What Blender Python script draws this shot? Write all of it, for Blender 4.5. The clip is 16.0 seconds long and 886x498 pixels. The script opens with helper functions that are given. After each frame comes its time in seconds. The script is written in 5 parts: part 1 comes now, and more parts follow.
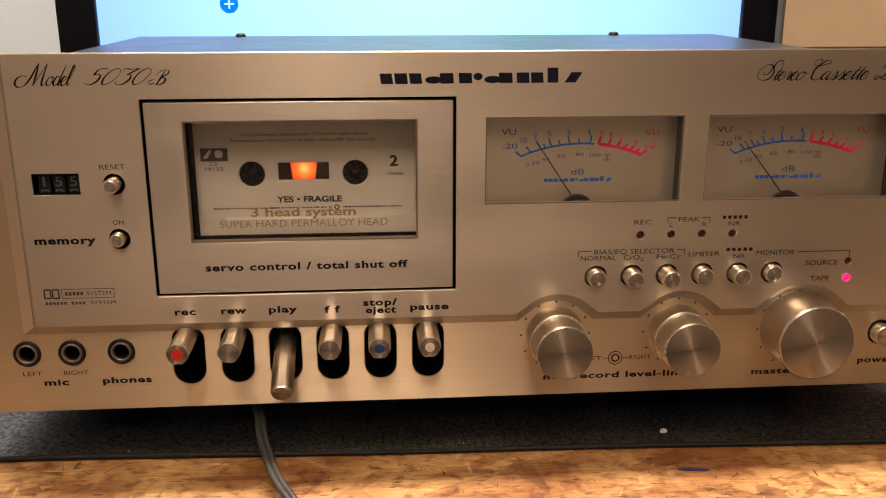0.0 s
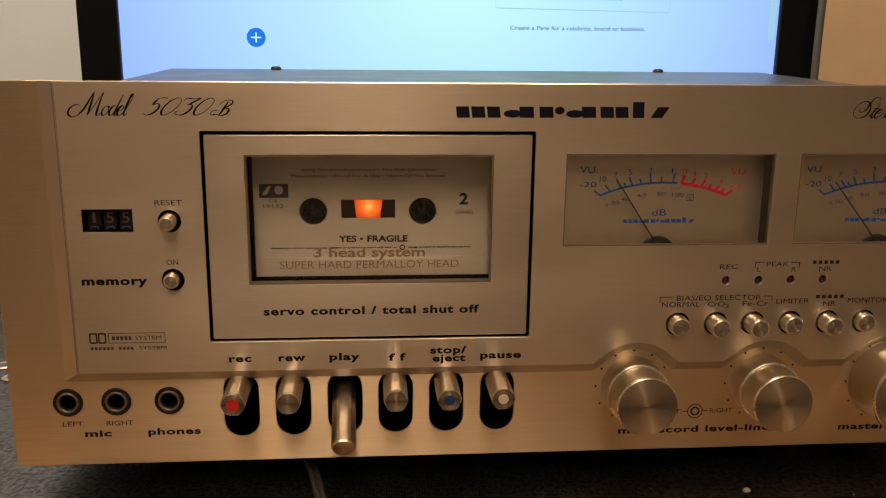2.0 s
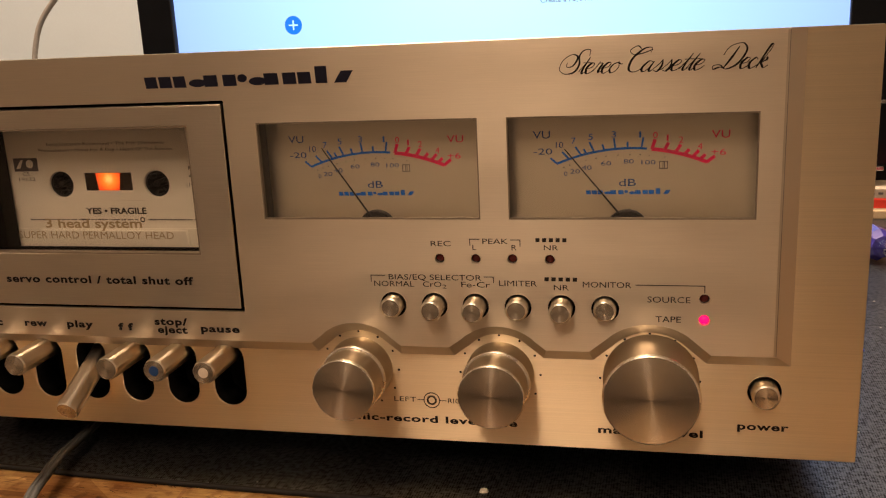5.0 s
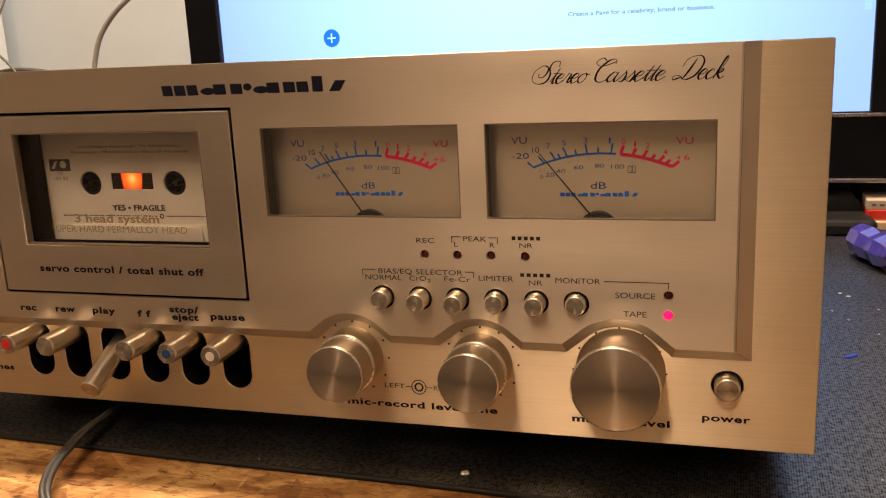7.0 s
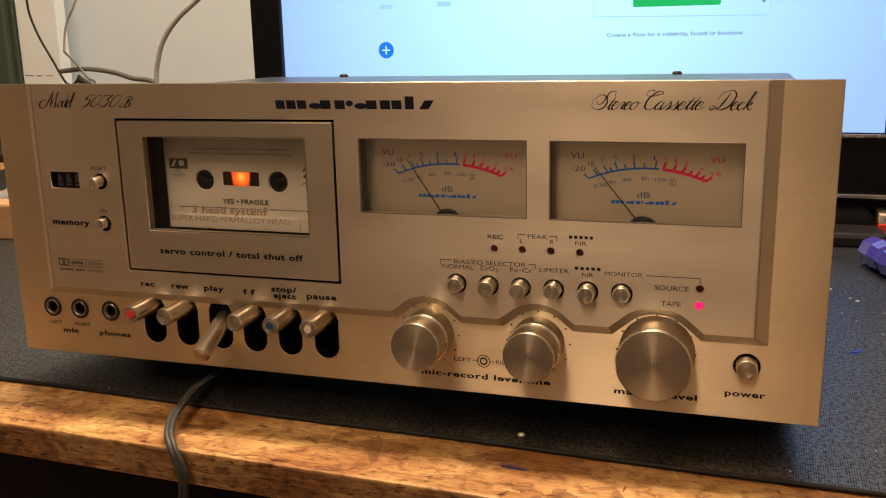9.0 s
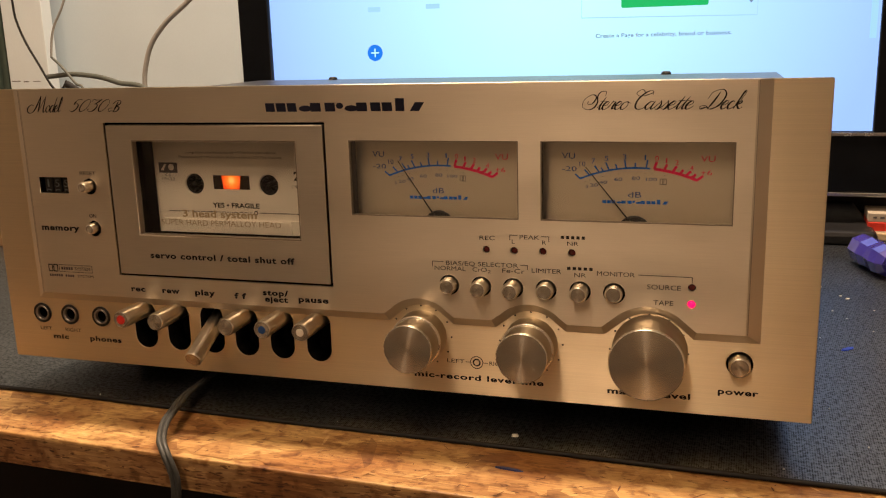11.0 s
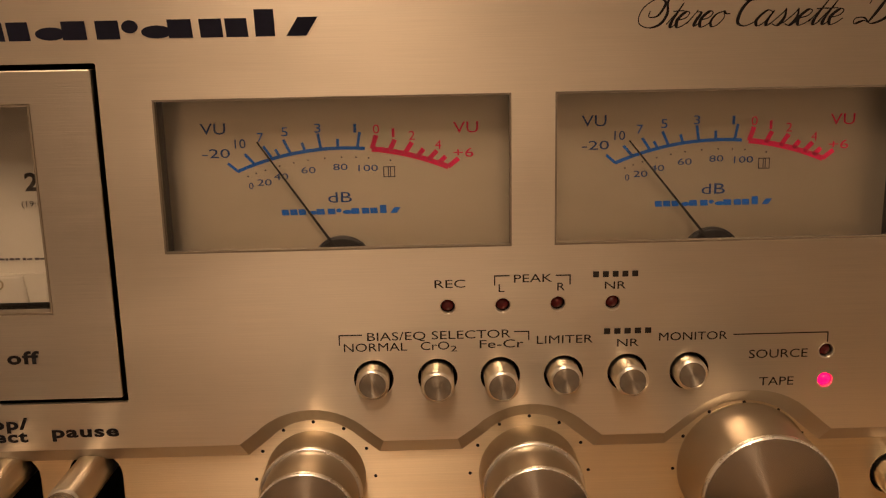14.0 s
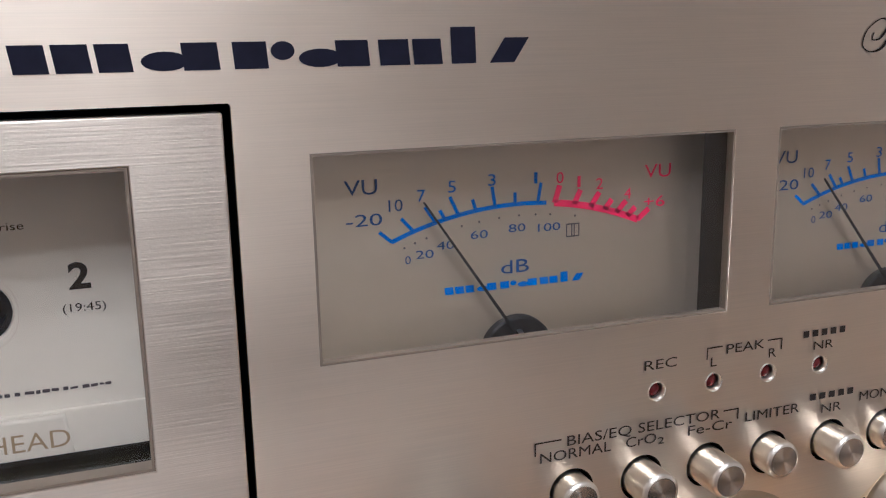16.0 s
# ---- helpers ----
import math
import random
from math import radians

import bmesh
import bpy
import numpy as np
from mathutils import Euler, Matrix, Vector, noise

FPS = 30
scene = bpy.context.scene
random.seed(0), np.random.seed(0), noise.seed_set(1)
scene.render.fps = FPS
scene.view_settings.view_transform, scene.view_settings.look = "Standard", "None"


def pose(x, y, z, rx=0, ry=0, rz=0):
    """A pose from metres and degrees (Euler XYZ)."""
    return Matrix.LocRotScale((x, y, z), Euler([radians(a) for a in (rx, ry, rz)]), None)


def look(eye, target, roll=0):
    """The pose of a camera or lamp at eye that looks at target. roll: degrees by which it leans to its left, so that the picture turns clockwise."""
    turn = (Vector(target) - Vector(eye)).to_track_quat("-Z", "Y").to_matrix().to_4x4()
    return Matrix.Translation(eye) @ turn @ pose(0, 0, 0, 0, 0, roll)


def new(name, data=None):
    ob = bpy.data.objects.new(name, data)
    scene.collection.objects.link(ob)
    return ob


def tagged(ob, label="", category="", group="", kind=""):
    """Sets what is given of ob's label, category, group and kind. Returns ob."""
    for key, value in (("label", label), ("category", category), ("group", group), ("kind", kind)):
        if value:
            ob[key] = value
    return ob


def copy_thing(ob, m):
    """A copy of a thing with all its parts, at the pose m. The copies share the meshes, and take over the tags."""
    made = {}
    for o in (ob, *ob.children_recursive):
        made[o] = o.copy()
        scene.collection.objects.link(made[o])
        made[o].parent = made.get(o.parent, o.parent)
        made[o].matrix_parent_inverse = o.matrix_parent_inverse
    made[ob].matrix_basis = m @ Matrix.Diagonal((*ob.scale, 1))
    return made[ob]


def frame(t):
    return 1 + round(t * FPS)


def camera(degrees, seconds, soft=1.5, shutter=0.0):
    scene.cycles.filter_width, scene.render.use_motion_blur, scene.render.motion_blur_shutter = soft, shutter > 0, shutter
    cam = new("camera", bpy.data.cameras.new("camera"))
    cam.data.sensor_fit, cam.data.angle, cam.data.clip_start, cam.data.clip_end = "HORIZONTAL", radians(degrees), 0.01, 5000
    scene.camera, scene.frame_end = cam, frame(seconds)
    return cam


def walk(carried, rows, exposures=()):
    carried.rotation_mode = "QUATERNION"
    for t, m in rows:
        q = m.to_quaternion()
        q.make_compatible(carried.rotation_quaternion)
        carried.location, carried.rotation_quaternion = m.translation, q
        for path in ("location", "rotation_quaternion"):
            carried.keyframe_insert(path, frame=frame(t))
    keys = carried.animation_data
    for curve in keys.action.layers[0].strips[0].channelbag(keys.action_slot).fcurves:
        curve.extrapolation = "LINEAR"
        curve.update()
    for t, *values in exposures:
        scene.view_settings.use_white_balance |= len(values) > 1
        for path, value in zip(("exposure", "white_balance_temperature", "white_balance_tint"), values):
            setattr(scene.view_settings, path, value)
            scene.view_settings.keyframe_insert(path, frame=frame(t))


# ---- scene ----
cam = camera(52.1, 16.0, soft=1.15)
PATH = [
    (0, (0.1650, -0.3539, 0.1873), (0.3113, 1.5597, -0.3756), -0.01),
    (0.5, (0.1399, -0.3488, 0.1824), (0.2987, 1.5666, -0.3704), -0.06),
    (1, (0.1128, -0.3350, 0.1728), (0.2768, 1.5844, -0.3648), 0.11),
    (1.5, (0.1097, -0.3250, 0.1785), (0.2807, 1.6049, -0.3178), 0.39),
    (2, (0.1359, -0.3285, 0.1828), (0.2985, 1.6058, -0.2991), 0.63),
    (2.5, (0.1760, -0.3255, 0.1799), (0.2977, 1.6139, -0.2932), 0.66),
    (3, (0.2127, -0.3263, 0.1860), (0.2148, 1.6151, -0.2944), -0.38),
    (3.5, (0.2530, -0.3250, 0.1833), (0.1123, 1.6023, -0.3323), -1.77),
    (4, (0.2971, -0.3168, 0.1760), (-0.0203, 1.5913, -0.3322), -2.91),
    (4.5, (0.3295, -0.3053, 0.1733), (-0.0971, 1.5823, -0.3317), -3.50),
    (4.7, (0.3356, -0.3027, 0.1716), (-0.0865, 1.5874, -0.3278), -2.97),
    (6.8, (0.3831, -0.3072, 0.1666), (-0.1554, 1.5614, -0.3008), -2.73),
    (7, (0.3776, -0.3208, 0.1690), (-0.1810, 1.5434, -0.2923), -2.77),
    (7.5, (0.3674, -0.3445, 0.1722), (-0.2099, 1.5153, -0.2837), -2.33),
    (8, (0.3690, -0.3702, 0.1782), (-0.2212, 1.4857, -0.2771), -2.00),
    (8.5, (0.3749, -0.3864, 0.1815), (-0.2302, 1.4646, -0.2741), -1.39),
    (9, (0.3747, -0.3895, 0.1814), (-0.2210, 1.4647, -0.2734), -1.21),
    (11.5, (0.3730, -0.3891, 0.1803), (-0.1980, 1.4747, -0.2669), -1.77),
    (12, (0.3660, -0.3796, 0.1780), (-0.1938, 1.4884, -0.2661), -1.83),
    (12.5, (0.3564, -0.3573, 0.1762), (-0.1367, 1.5284, -0.2724), -1.54),
    (13, (0.3411, -0.3058, 0.1605), (0.0148, 1.6172, -0.2818), -0.83),
    (13.5, (0.3009, -0.2434, 0.1478), (0.1843, 1.7080, -0.2750), -0.79),
    (14, (0.2693, -0.2053, 0.1462), (0.3061, 1.7480, -0.2816), -1.16),
    (14.5, (0.2434, -0.1635, 0.1420), (0.5276, 1.7713, -0.2774), -0.99),
    (15, (0.2207, -0.1338, 0.1389), (0.6448, 1.7729, -0.2909), -1.30),
    (15.5, (0.1981, -0.1272, 0.1428), (0.7631, 1.7429, -0.2856), -1.42),
    (16, (0.1806, -0.1405, 0.1529), (0.8385, 1.6967, -0.2852), -1.09),
]
EXPOSURES = [
    (0.0, 0.33, 5450, 14), (0.5, 0.27, 5400, 14), (1.0, -0.03, 5500, 14), (1.5, 0.0, 5950, 13), (2.0, -0.18, 6150, 14), (2.5, -0.22, 6700, 16), (3.0, -0.19, 6650, 15), (3.5, 0.06, 6700, 16), (4.0, 0.22, 6300, 16), (7.0, 0.24, 6150, 16), (9.0, 0.04, 6150, 12), (12.5, 0.06, 6300, 13), (13.5, 0.0, 6650, 15),
    (14.0, 0.27, 6350, 16), (14.5, 0.85, 4900, 8), (15.0, 1.26, 4250, 4), (15.5, 1.3, 4050, 6), (16.0, 1.1, 3900, 7),
]
walk(cam, [(t, look(eye, target, roll)) for t, eye, target, roll in PATH], EXPOSURES)

# ---- light: a dim room, a warm ceiling lamp with three bulbs behind the viewer, a shop light over the bench, and the monitor ----
world = bpy.data.worlds.new("world")
scene.world = world
world.use_nodes = True
world.node_tree.nodes["Background"].inputs[0].default_value = (0.02, 0.02, 0.022, 1)
world.node_tree.nodes["Background"].inputs[1].default_value = 1.0


def bulb(x, y, z, watts, radius):
    data = bpy.data.lights.new("ceiling_bulb", "POINT")
    data.energy, data.color, data.shadow_soft_size = watts, (1.0, 0.69, 0.42), radius
    new("ceiling_bulb", data).location = (x, y, z)


bulb(-0.02, -1.0, 1.60, 13.8, 0.08)
bulb(0.15, -1.32, 1.60, 14.3, 0.08)
bulb(0.08, -1.75, 1.60, 16.6, 0.08)

# a long shop light hangs over the bench, a little behind the front of the deck
tube_light = bpy.data.lights.new("shop_light", "AREA")
tube_light.shape, tube_light.size, tube_light.size_y = "RECTANGLE", 0.9, 0.08
tube_light.energy, tube_light.color = 46.0, (1.0, 0.71, 0.45)
new("shop_light", tube_light).location = (0.12, 0.31, 1.5)
SCREEN_GLOW = 1.15

# ---- materials ----
def nodes_of(name):
    m = bpy.data.materials.new(name)
    m.use_nodes = True
    return m, m.node_tree, m.node_tree.nodes["Principled BSDF"]


def texture(tree, kind, scale, stretch=(1, 1, 1), detail=3.0, turn=(0, 0, 0)):
    coords = tree.nodes.new("ShaderNodeTexCoord")
    mapping = tree.nodes.new("ShaderNodeMapping")
    mapping.inputs["Scale"].default_value = stretch
    mapping.inputs["Rotation"].default_value = turn
    tree.links.new(coords.outputs["Object"], mapping.inputs[0])
    tex = tree.nodes.new(kind)
    tex.inputs["Scale"].default_value = scale
    if "Detail" in tex.inputs:
        tex.inputs["Detail"].default_value = detail
    tree.links.new(mapping.outputs[0], tex.inputs["Vector"])
    return tex


def ramp(tree, source, stops):
    r = tree.nodes.new("ShaderNodeValToRGB")
    while len(r.color_ramp.elements) < len(stops):
        r.color_ramp.elements.new(0.5)
    for e, (p, c) in zip(r.color_ramp.elements, stops):
        e.position, e.color = p, (*c, 1)
    tree.links.new(source, r.inputs[0])
    return r


def add_bump(tree, bsdf, height, strength, distance, before=None):
    b = tree.nodes.new("ShaderNodeBump")
    b.inputs["Strength"].default_value, b.inputs["Distance"].default_value = strength, distance
    tree.links.new(height, b.inputs["Height"])
    if before:
        tree.links.new(before.outputs[0], b.inputs["Normal"])
    tree.links.new(b.outputs[0], bsdf.inputs["Normal"])
    return b


def paint(name, col, rough=0.5, metal=0.0, var=0.12, scale=60.0, bump=0.15, grain=900.0, stretch=(1, 1, 1), spec=0.5, coat=0.0):
    """A worn plain surface: tint at two scales, uneven gloss and a fine relief."""
    m, tree, bsdf = nodes_of(name)
    big = texture(tree, "ShaderNodeTexNoise", scale, stretch)
    fine = texture(tree, "ShaderNodeTexNoise", grain, stretch, 2.0)
    mix = tree.nodes.new("ShaderNodeMath")
    mix.operation = "MULTIPLY_ADD"
    mix.inputs[1].default_value = 0.35
    tree.links.new(fine.outputs[0], mix.inputs[0])
    tree.links.new(big.outputs[0], mix.inputs[2])
    lo, hi = [tuple(min(1, c * k) for c in col) for k in (1 - var, 1 + var)]
    r = ramp(tree, mix.outputs[0], [(0.4, lo), (0.95, hi)])
    tree.links.new(r.outputs[0], bsdf.inputs["Base Color"])
    rr = ramp(tree, mix.outputs[0], [(0.35, (rough * 0.85,) * 3), (1.0, (min(1, rough * 1.15),) * 3)])
    tree.links.new(rr.outputs[0], bsdf.inputs["Roughness"])
    bsdf.inputs["Metallic"].default_value = metal
    bsdf.inputs["Specular IOR Level"].default_value = spec
    bsdf.inputs["Coat Weight"].default_value = coat
    if bump:
        add_bump(tree, bsdf, fine.outputs[0], bump, 0.0003)
    return m


def brushed(name, col, rough, aniso, way, relief=0.25, metal=1.0, grain=(70, 900, 3600), tone=(0.95, 1.03), spread=0.15, depth=0.00006):
    """Brushed aluminium. way: 'uv' grain along u, 'radial' turned face about the local y axis."""
    m, tree, bsdf = nodes_of(name)
    if way == "uv":
        lines = texture(tree, "ShaderNodeTexNoise", 1.0, grain, 3.0)
        blotch = texture(tree, "ShaderNodeTexNoise", 1.0, (9, 9, 30), 3.0)
    else:
        lines = texture(tree, "ShaderNodeTexWave", 620.0, (1, 0.001, 1), 1.0)
        lines.wave_type, lines.rings_direction = "RINGS", "Y"
        lines.inputs["Distortion"].default_value = 0.4
        blotch = texture(tree, "ShaderNodeTexNoise", 40.0, (1, 1, 1), 1.0)
    lo, hi = [tuple(min(1, c * f) for c in col) for f in (tone if way == "uv" else (0.992, 1.004))]
    r = ramp(tree, lines.outputs["Fac"], [(0.3, lo), (0.7, hi)])
    tree.links.new(r.outputs[0], bsdf.inputs["Base Color"])
    mix = tree.nodes.new("ShaderNodeMath")
    mix.operation = "MULTIPLY_ADD"
    mix.inputs[1].default_value = 0.6
    tree.links.new(lines.outputs["Fac"], mix.inputs[0])
    tree.links.new(blotch.outputs[0], mix.inputs[2])
    spread = spread if way == "uv" else 0.008
    rr = ramp(tree, mix.outputs[0], [(0.5, (rough * (1 - spread),) * 3), (1.0, (rough * (1 + spread),) * 3)])
    tree.links.new(rr.outputs[0], bsdf.inputs["Roughness"])
    bsdf.inputs["Metallic"].default_value = metal
    bsdf.inputs["Anisotropic"].default_value = aniso
    tangent = tree.nodes.new("ShaderNodeTangent")
    if way == "uv":
        tangent.direction_type = "UV_MAP"
        tangent.uv_map = "grain"
    else:
        tangent.direction_type, tangent.axis = "RADIAL", "Y"
    tree.links.new(tangent.outputs[0], bsdf.inputs["Tangent"])
    bsdf.inputs["Anisotropic Rotation"].default_value = 0.25
    if way == "uv":
        add_bump(tree, bsdf, lines.outputs[0], relief, depth)
    return m


def clear_pane(name, tint=(1, 1, 1), rough=0.03, shine=0.035):
    m = bpy.data.materials.new(name)
    m.use_nodes = True
    tree = m.node_tree
    tree.nodes.clear()
    out = tree.nodes.new("ShaderNodeOutputMaterial")
    mix = tree.nodes.new("ShaderNodeMixShader")
    edge = tree.nodes.new("ShaderNodeLayerWeight")
    steep = tree.nodes.new("ShaderNodeMath")
    steep.operation = "POWER"
    steep.inputs[1].default_value = 4.0
    tree.links.new(edge.outputs["Facing"], steep.inputs[0])
    gain = tree.nodes.new("ShaderNodeMath")
    gain.operation = "MULTIPLY_ADD"
    gain.inputs[1].default_value, gain.inputs[2].default_value = 0.7, shine
    tree.links.new(steep.outputs[0], gain.inputs[0])
    see = tree.nodes.new("ShaderNodeBsdfTransparent")
    see.inputs[0].default_value = (*tint, 1)
    gloss = tree.nodes.new("ShaderNodeBsdfGlossy")
    gloss.inputs["Roughness"].default_value = rough
    tree.links.new(gain.outputs[0], mix.inputs[0])
    tree.links.new(see.outputs[0], mix.inputs[1])
    tree.links.new(gloss.outputs[0], mix.inputs[2])
    tree.links.new(mix.outputs[0], out.inputs[0])
    return m


def glow(name, col, strength, base=(0.02, 0.02, 0.02)):
    m, tree, bsdf = nodes_of(name)
    bsdf.inputs["Base Color"].default_value = (*base, 1)
    bsdf.inputs["Emission Color"].default_value = (*col, 1)
    bsdf.inputs["Emission Strength"].default_value = strength
    bsdf.inputs["Roughness"].default_value = 0.3
    return m


ALU = brushed("brushed_champagne_aluminium", (0.80, 0.725, 0.60), 0.36, 0.76, "uv", 0.14, 1.0, (50, 900, 4600), (0.95, 1.03), 0.22, 0.0001)
# gold tint puts the flake board's reflection into the champagne metal
ALU_LOW = brushed("brushed_aluminium_board_tint", (0.80, 0.69, 0.50), 0.35, 1.0, "uv", 0.7, 1.0, (18, 900, 4600), (0.93, 1.03), 0.2, 0.00008)
ALU_DOOR = brushed("brushed_door_aluminium", (0.71, 0.655, 0.56), 0.34, 0.80, "uv", 0.6, 1.0, (60, 900, 3400), (0.94, 1.03), 0.2, 0.00008)
# darker than the plate: shade on the bevel is put into the colour
ALU_EDGE = paint("shaded_bevel_aluminium", (0.62, 0.57, 0.49), 0.5, 1.0, 0.04, 60, 0.0, 1500)
GROOVE_SHADE = paint("groove_shade_aluminium", (0.60, 0.53, 0.43), 0.5, 1.0, 0.06, 60, 0.0, 1500)
KNOB_SIDE = paint("knob_side_aluminium", (0.58, 0.52, 0.42), 0.36, 1.0, 0.05, 60, 0.0, 1500)
TURNED = brushed("turned_aluminium_face", (0.72, 0.66, 0.56), 0.27, 0.94, "radial")
ALU_ROUND = paint("aluminium_side", (0.80, 0.75, 0.66), 0.32, 1.0, 0.04, 60, 0.0, 1500)
# dark colour in place of aluminium tones down the glint of cut window edges
RIM_DULL = paint("dark_edge_liner", (0.24, 0.20, 0.15), 0.5, 0.3, 0.1, 60, 0.0, 1500)
CHROME = paint("polished_rim", (0.92, 0.89, 0.82), 0.27, 1.0, 0.03, 90, 0.0, 1500)
INK = paint("black_print", (0.012, 0.011, 0.013), 0.5, 0.0, 0.2, 300, 0.0, spec=0.15)
INK_NAVY = paint("navy_black_print", (0.012, 0.013, 0.028), 0.4, 0.0, 0.2, 300, 0.0, spec=0.15)
INK_FINE = paint("fine_black_print", (0.03, 0.025, 0.022), 0.55, 0.0, 0.2, 300, 0.0, spec=0.15)
INK_BLUE = paint("blue_print", (0.008, 0.16, 0.72), 0.5, 0.0, 0.1, 300, 0.0, spec=0.15)
INK_NUM = paint("deep_blue_print", (0.02, 0.08, 0.28), 0.5, 0.0, 0.1, 300, 0.0, spec=0.15)
INK_RED = paint("red_print", (1.0, 0.015, 0.13), 0.5, 0.0, 0.1, 300, 0.0, spec=0.15)
INK_GREY = paint("grey_print", (0.10, 0.09, 0.10), 0.5, 0.0, 0.1, 300, 0.0, spec=0.15)
INK_GOLD = paint("gold_print", (0.34, 0.26, 0.15), 0.4, 0.3, 0.1, 300, 0.0, spec=0.15)
INK_PALE = paint("pale_digit", (0.14, 0.15, 0.15), 0.5, 0.0, 0.1, 300, 0.0, spec=0.15)
BLACK = paint("black_plastic", (0.010, 0.010, 0.011), 0.45, 0.0, 0.25, 120, 0.1, spec=0.3)
# shade inside holes, slots and bays is put into this near-black
BLACK_DEEP = paint("black_cavity_shade", (0.0035, 0.0035, 0.0035), 0.8, 0.0, 0.2, 120, 0.0, spec=0.08)
RUBBER = paint("black_rubber", (0.009, 0.009, 0.010), 0.6, 0.0, 0.25, 150, 0.2, spec=0.3)
CASE = paint("dark_vinyl_metal_case", (0.035, 0.036, 0.042), 0.33, 0.2, 0.2, 40, 0.25, 1600)
DIAL = brushed("satin_dial_plate", (0.68, 0.60, 0.45), 0.38, 0.6, "uv", 0.1, 0.8)
METER_WALL = paint("meter_housing", (0.018, 0.016, 0.015), 0.45, 0.0, 0.2, 100, 0.05, spec=0.25)
SHELL = paint("cream_cassette_plastic", (0.84, 0.81, 0.72), 0.38, 0.0, 0.05, 60, 0.1)
SMOKE = paint("smoked_window", (0.03, 0.018, 0.012), 0.2, 0.0, 0.2, 100, 0.0)
RED_CAP = paint("red_insert", (0.62, 0.03, 0.02), 0.4, 0.0, 0.06, 200, 0.05)
BLUE_CAP = paint("blue_insert", (0.015, 0.06, 0.21), 0.4, 0.0, 0.06, 200, 0.05)
WHITE_CAP = paint("white_insert", (0.72, 0.66, 0.58), 0.4, 0.0, 0.06, 200, 0.05)
LED_DARK = paint("unlit_red_led", (0.10, 0.012, 0.012), 0.15, 0.0, 0.1, 200, 0.0)
LED_LIT = glow("lit_red_led", (1.0, 0.0, 0.075), 2.0, (0.5, 0.02, 0.03))
PANE = clear_pane("meter_window_plastic", (1, 1, 1), 0.02, 0.06)
CRYSTAL = clear_pane("door_window_plastic", (0.96, 0.95, 0.93))
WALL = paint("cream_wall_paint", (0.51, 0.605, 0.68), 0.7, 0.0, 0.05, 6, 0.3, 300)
# colour of the unseen walls, kept dark to hold bounced light down
UNSEEN_WALL = paint("unseen_wall_paint", (0.32, 0.275, 0.23), 0.6, 0.0, 0.12, 6, 0.3, 300)
CEIL = paint("white_ceiling_paint", (0.66, 0.63, 0.58), 0.8, 0.0, 0.04, 6, 0.3, 300)
# near-black: the shade below the bench top is put into this wood
UNDER_SHADE_WOOD = paint("under_bench_shade_wood", (0.012, 0.008, 0.006), 0.6, 0.0, 0.3, 20, 0.2, 400, (6, 6, 0.6), 0.2)
FLOOR = paint("dark_floor", (0.012, 0.010, 0.009), 0.6, 0.0, 0.3, 12, 0.2, 300)
BROWN = paint("dark_brown_wood", (0.055, 0.024, 0.014), 0.45, 0.0, 0.3, 20, 0.2, 400, (6, 6, 0.6))
CARD = paint("brown_cardboard", (0.47, 0.36, 0.22), 0.8, 0.0, 0.08, 15, 0.3, 700)
PINE = paint("pale_pine_wood", (0.46, 0.29, 0.145), 0.55, 0.0, 0.22, 18, 0.2, 500, (0.5, 5, 5))
PAPER = paint("white_wrap", (0.27, 0.29, 0.34), 0.35, 0.0, 0.08, 30, 0.2, 300)
WHITEBOARD = paint("white_board", (0.60, 0.68, 0.74), 0.5, 0.0, 0.05, 10, 0.1, 300)
GREEN_DARK = paint("dark_green_panel", (0.03, 0.045, 0.035), 0.6, 0.0, 0.2, 20, 0.1, 300)
BEZEL = paint("monitor_black_bezel", (0.005, 0.006, 0.008), 0.22, 0.0, 0.2, 60, 0.02, spec=0.15)
SILVER_TRIM = paint("silver_trim", (0.5, 0.5, 0.5), 0.25, 1.0, 0.05, 60, 0.0)
DULL_STEEL = paint("dull_dark_steel", (0.28, 0.265, 0.245), 0.42, 1.0, 0.2, 200, 0.1)
STEEL = paint("steel", (0.55, 0.55, 0.56), 0.28, 1.0, 0.1, 200, 0.1)
ZINC = paint("zinc_washer", (0.60, 0.59, 0.56), 0.38, 1.0, 0.1, 300, 0.1)
PURPLE = paint("purple_blue_plastic", (0.05, 0.04, 0.28), 0.16, 0.0, 0.2, 100, 0.0, coat=0.5)
CLEAR_PLASTIC = clear_pane("clear_blister_plastic", (0.85, 0.86, 0.95), 0.08, 0.06)
RED_GLOSS = paint("glossy_red_plastic", (0.55, 0.01, 0.015), 0.15, 0.0, 0.1, 60, 0.0, coat=0.6)
GREY_PLASTIC = paint("light_grey_plastic", (0.24, 0.25, 0.25), 0.4, 0.0, 0.06, 60, 0.1)
RED_PRINTED = paint("red_orange_carton", (0.55, 0.03, 0.012), 0.5, 0.0, 0.08, 60, 0.1)
CREAM_PRINTED = paint("cream_carton", (0.42, 0.37, 0.30), 0.6, 0.0, 0.08, 60, 0.1)
BLUE_SCRAP = paint("blue_plastic_scrap", (0.02, 0.06, 0.50), 0.4, 0.0, 0.1, 200, 0.1)
NAVY_SCRAP = paint("navy_plastic_scrap", (0.02, 0.03, 0.12), 0.4, 0.0, 0.1, 200, 0.1)
PALE_SCRAP = paint("pale_scrap", (0.55, 0.55, 0.50), 0.6, 0.0, 0.2, 300, 0.1)
CORD = paint("grey_black_cord", (0.045, 0.048, 0.048), 0.5, 0.0, 0.2, 200, 0.15)
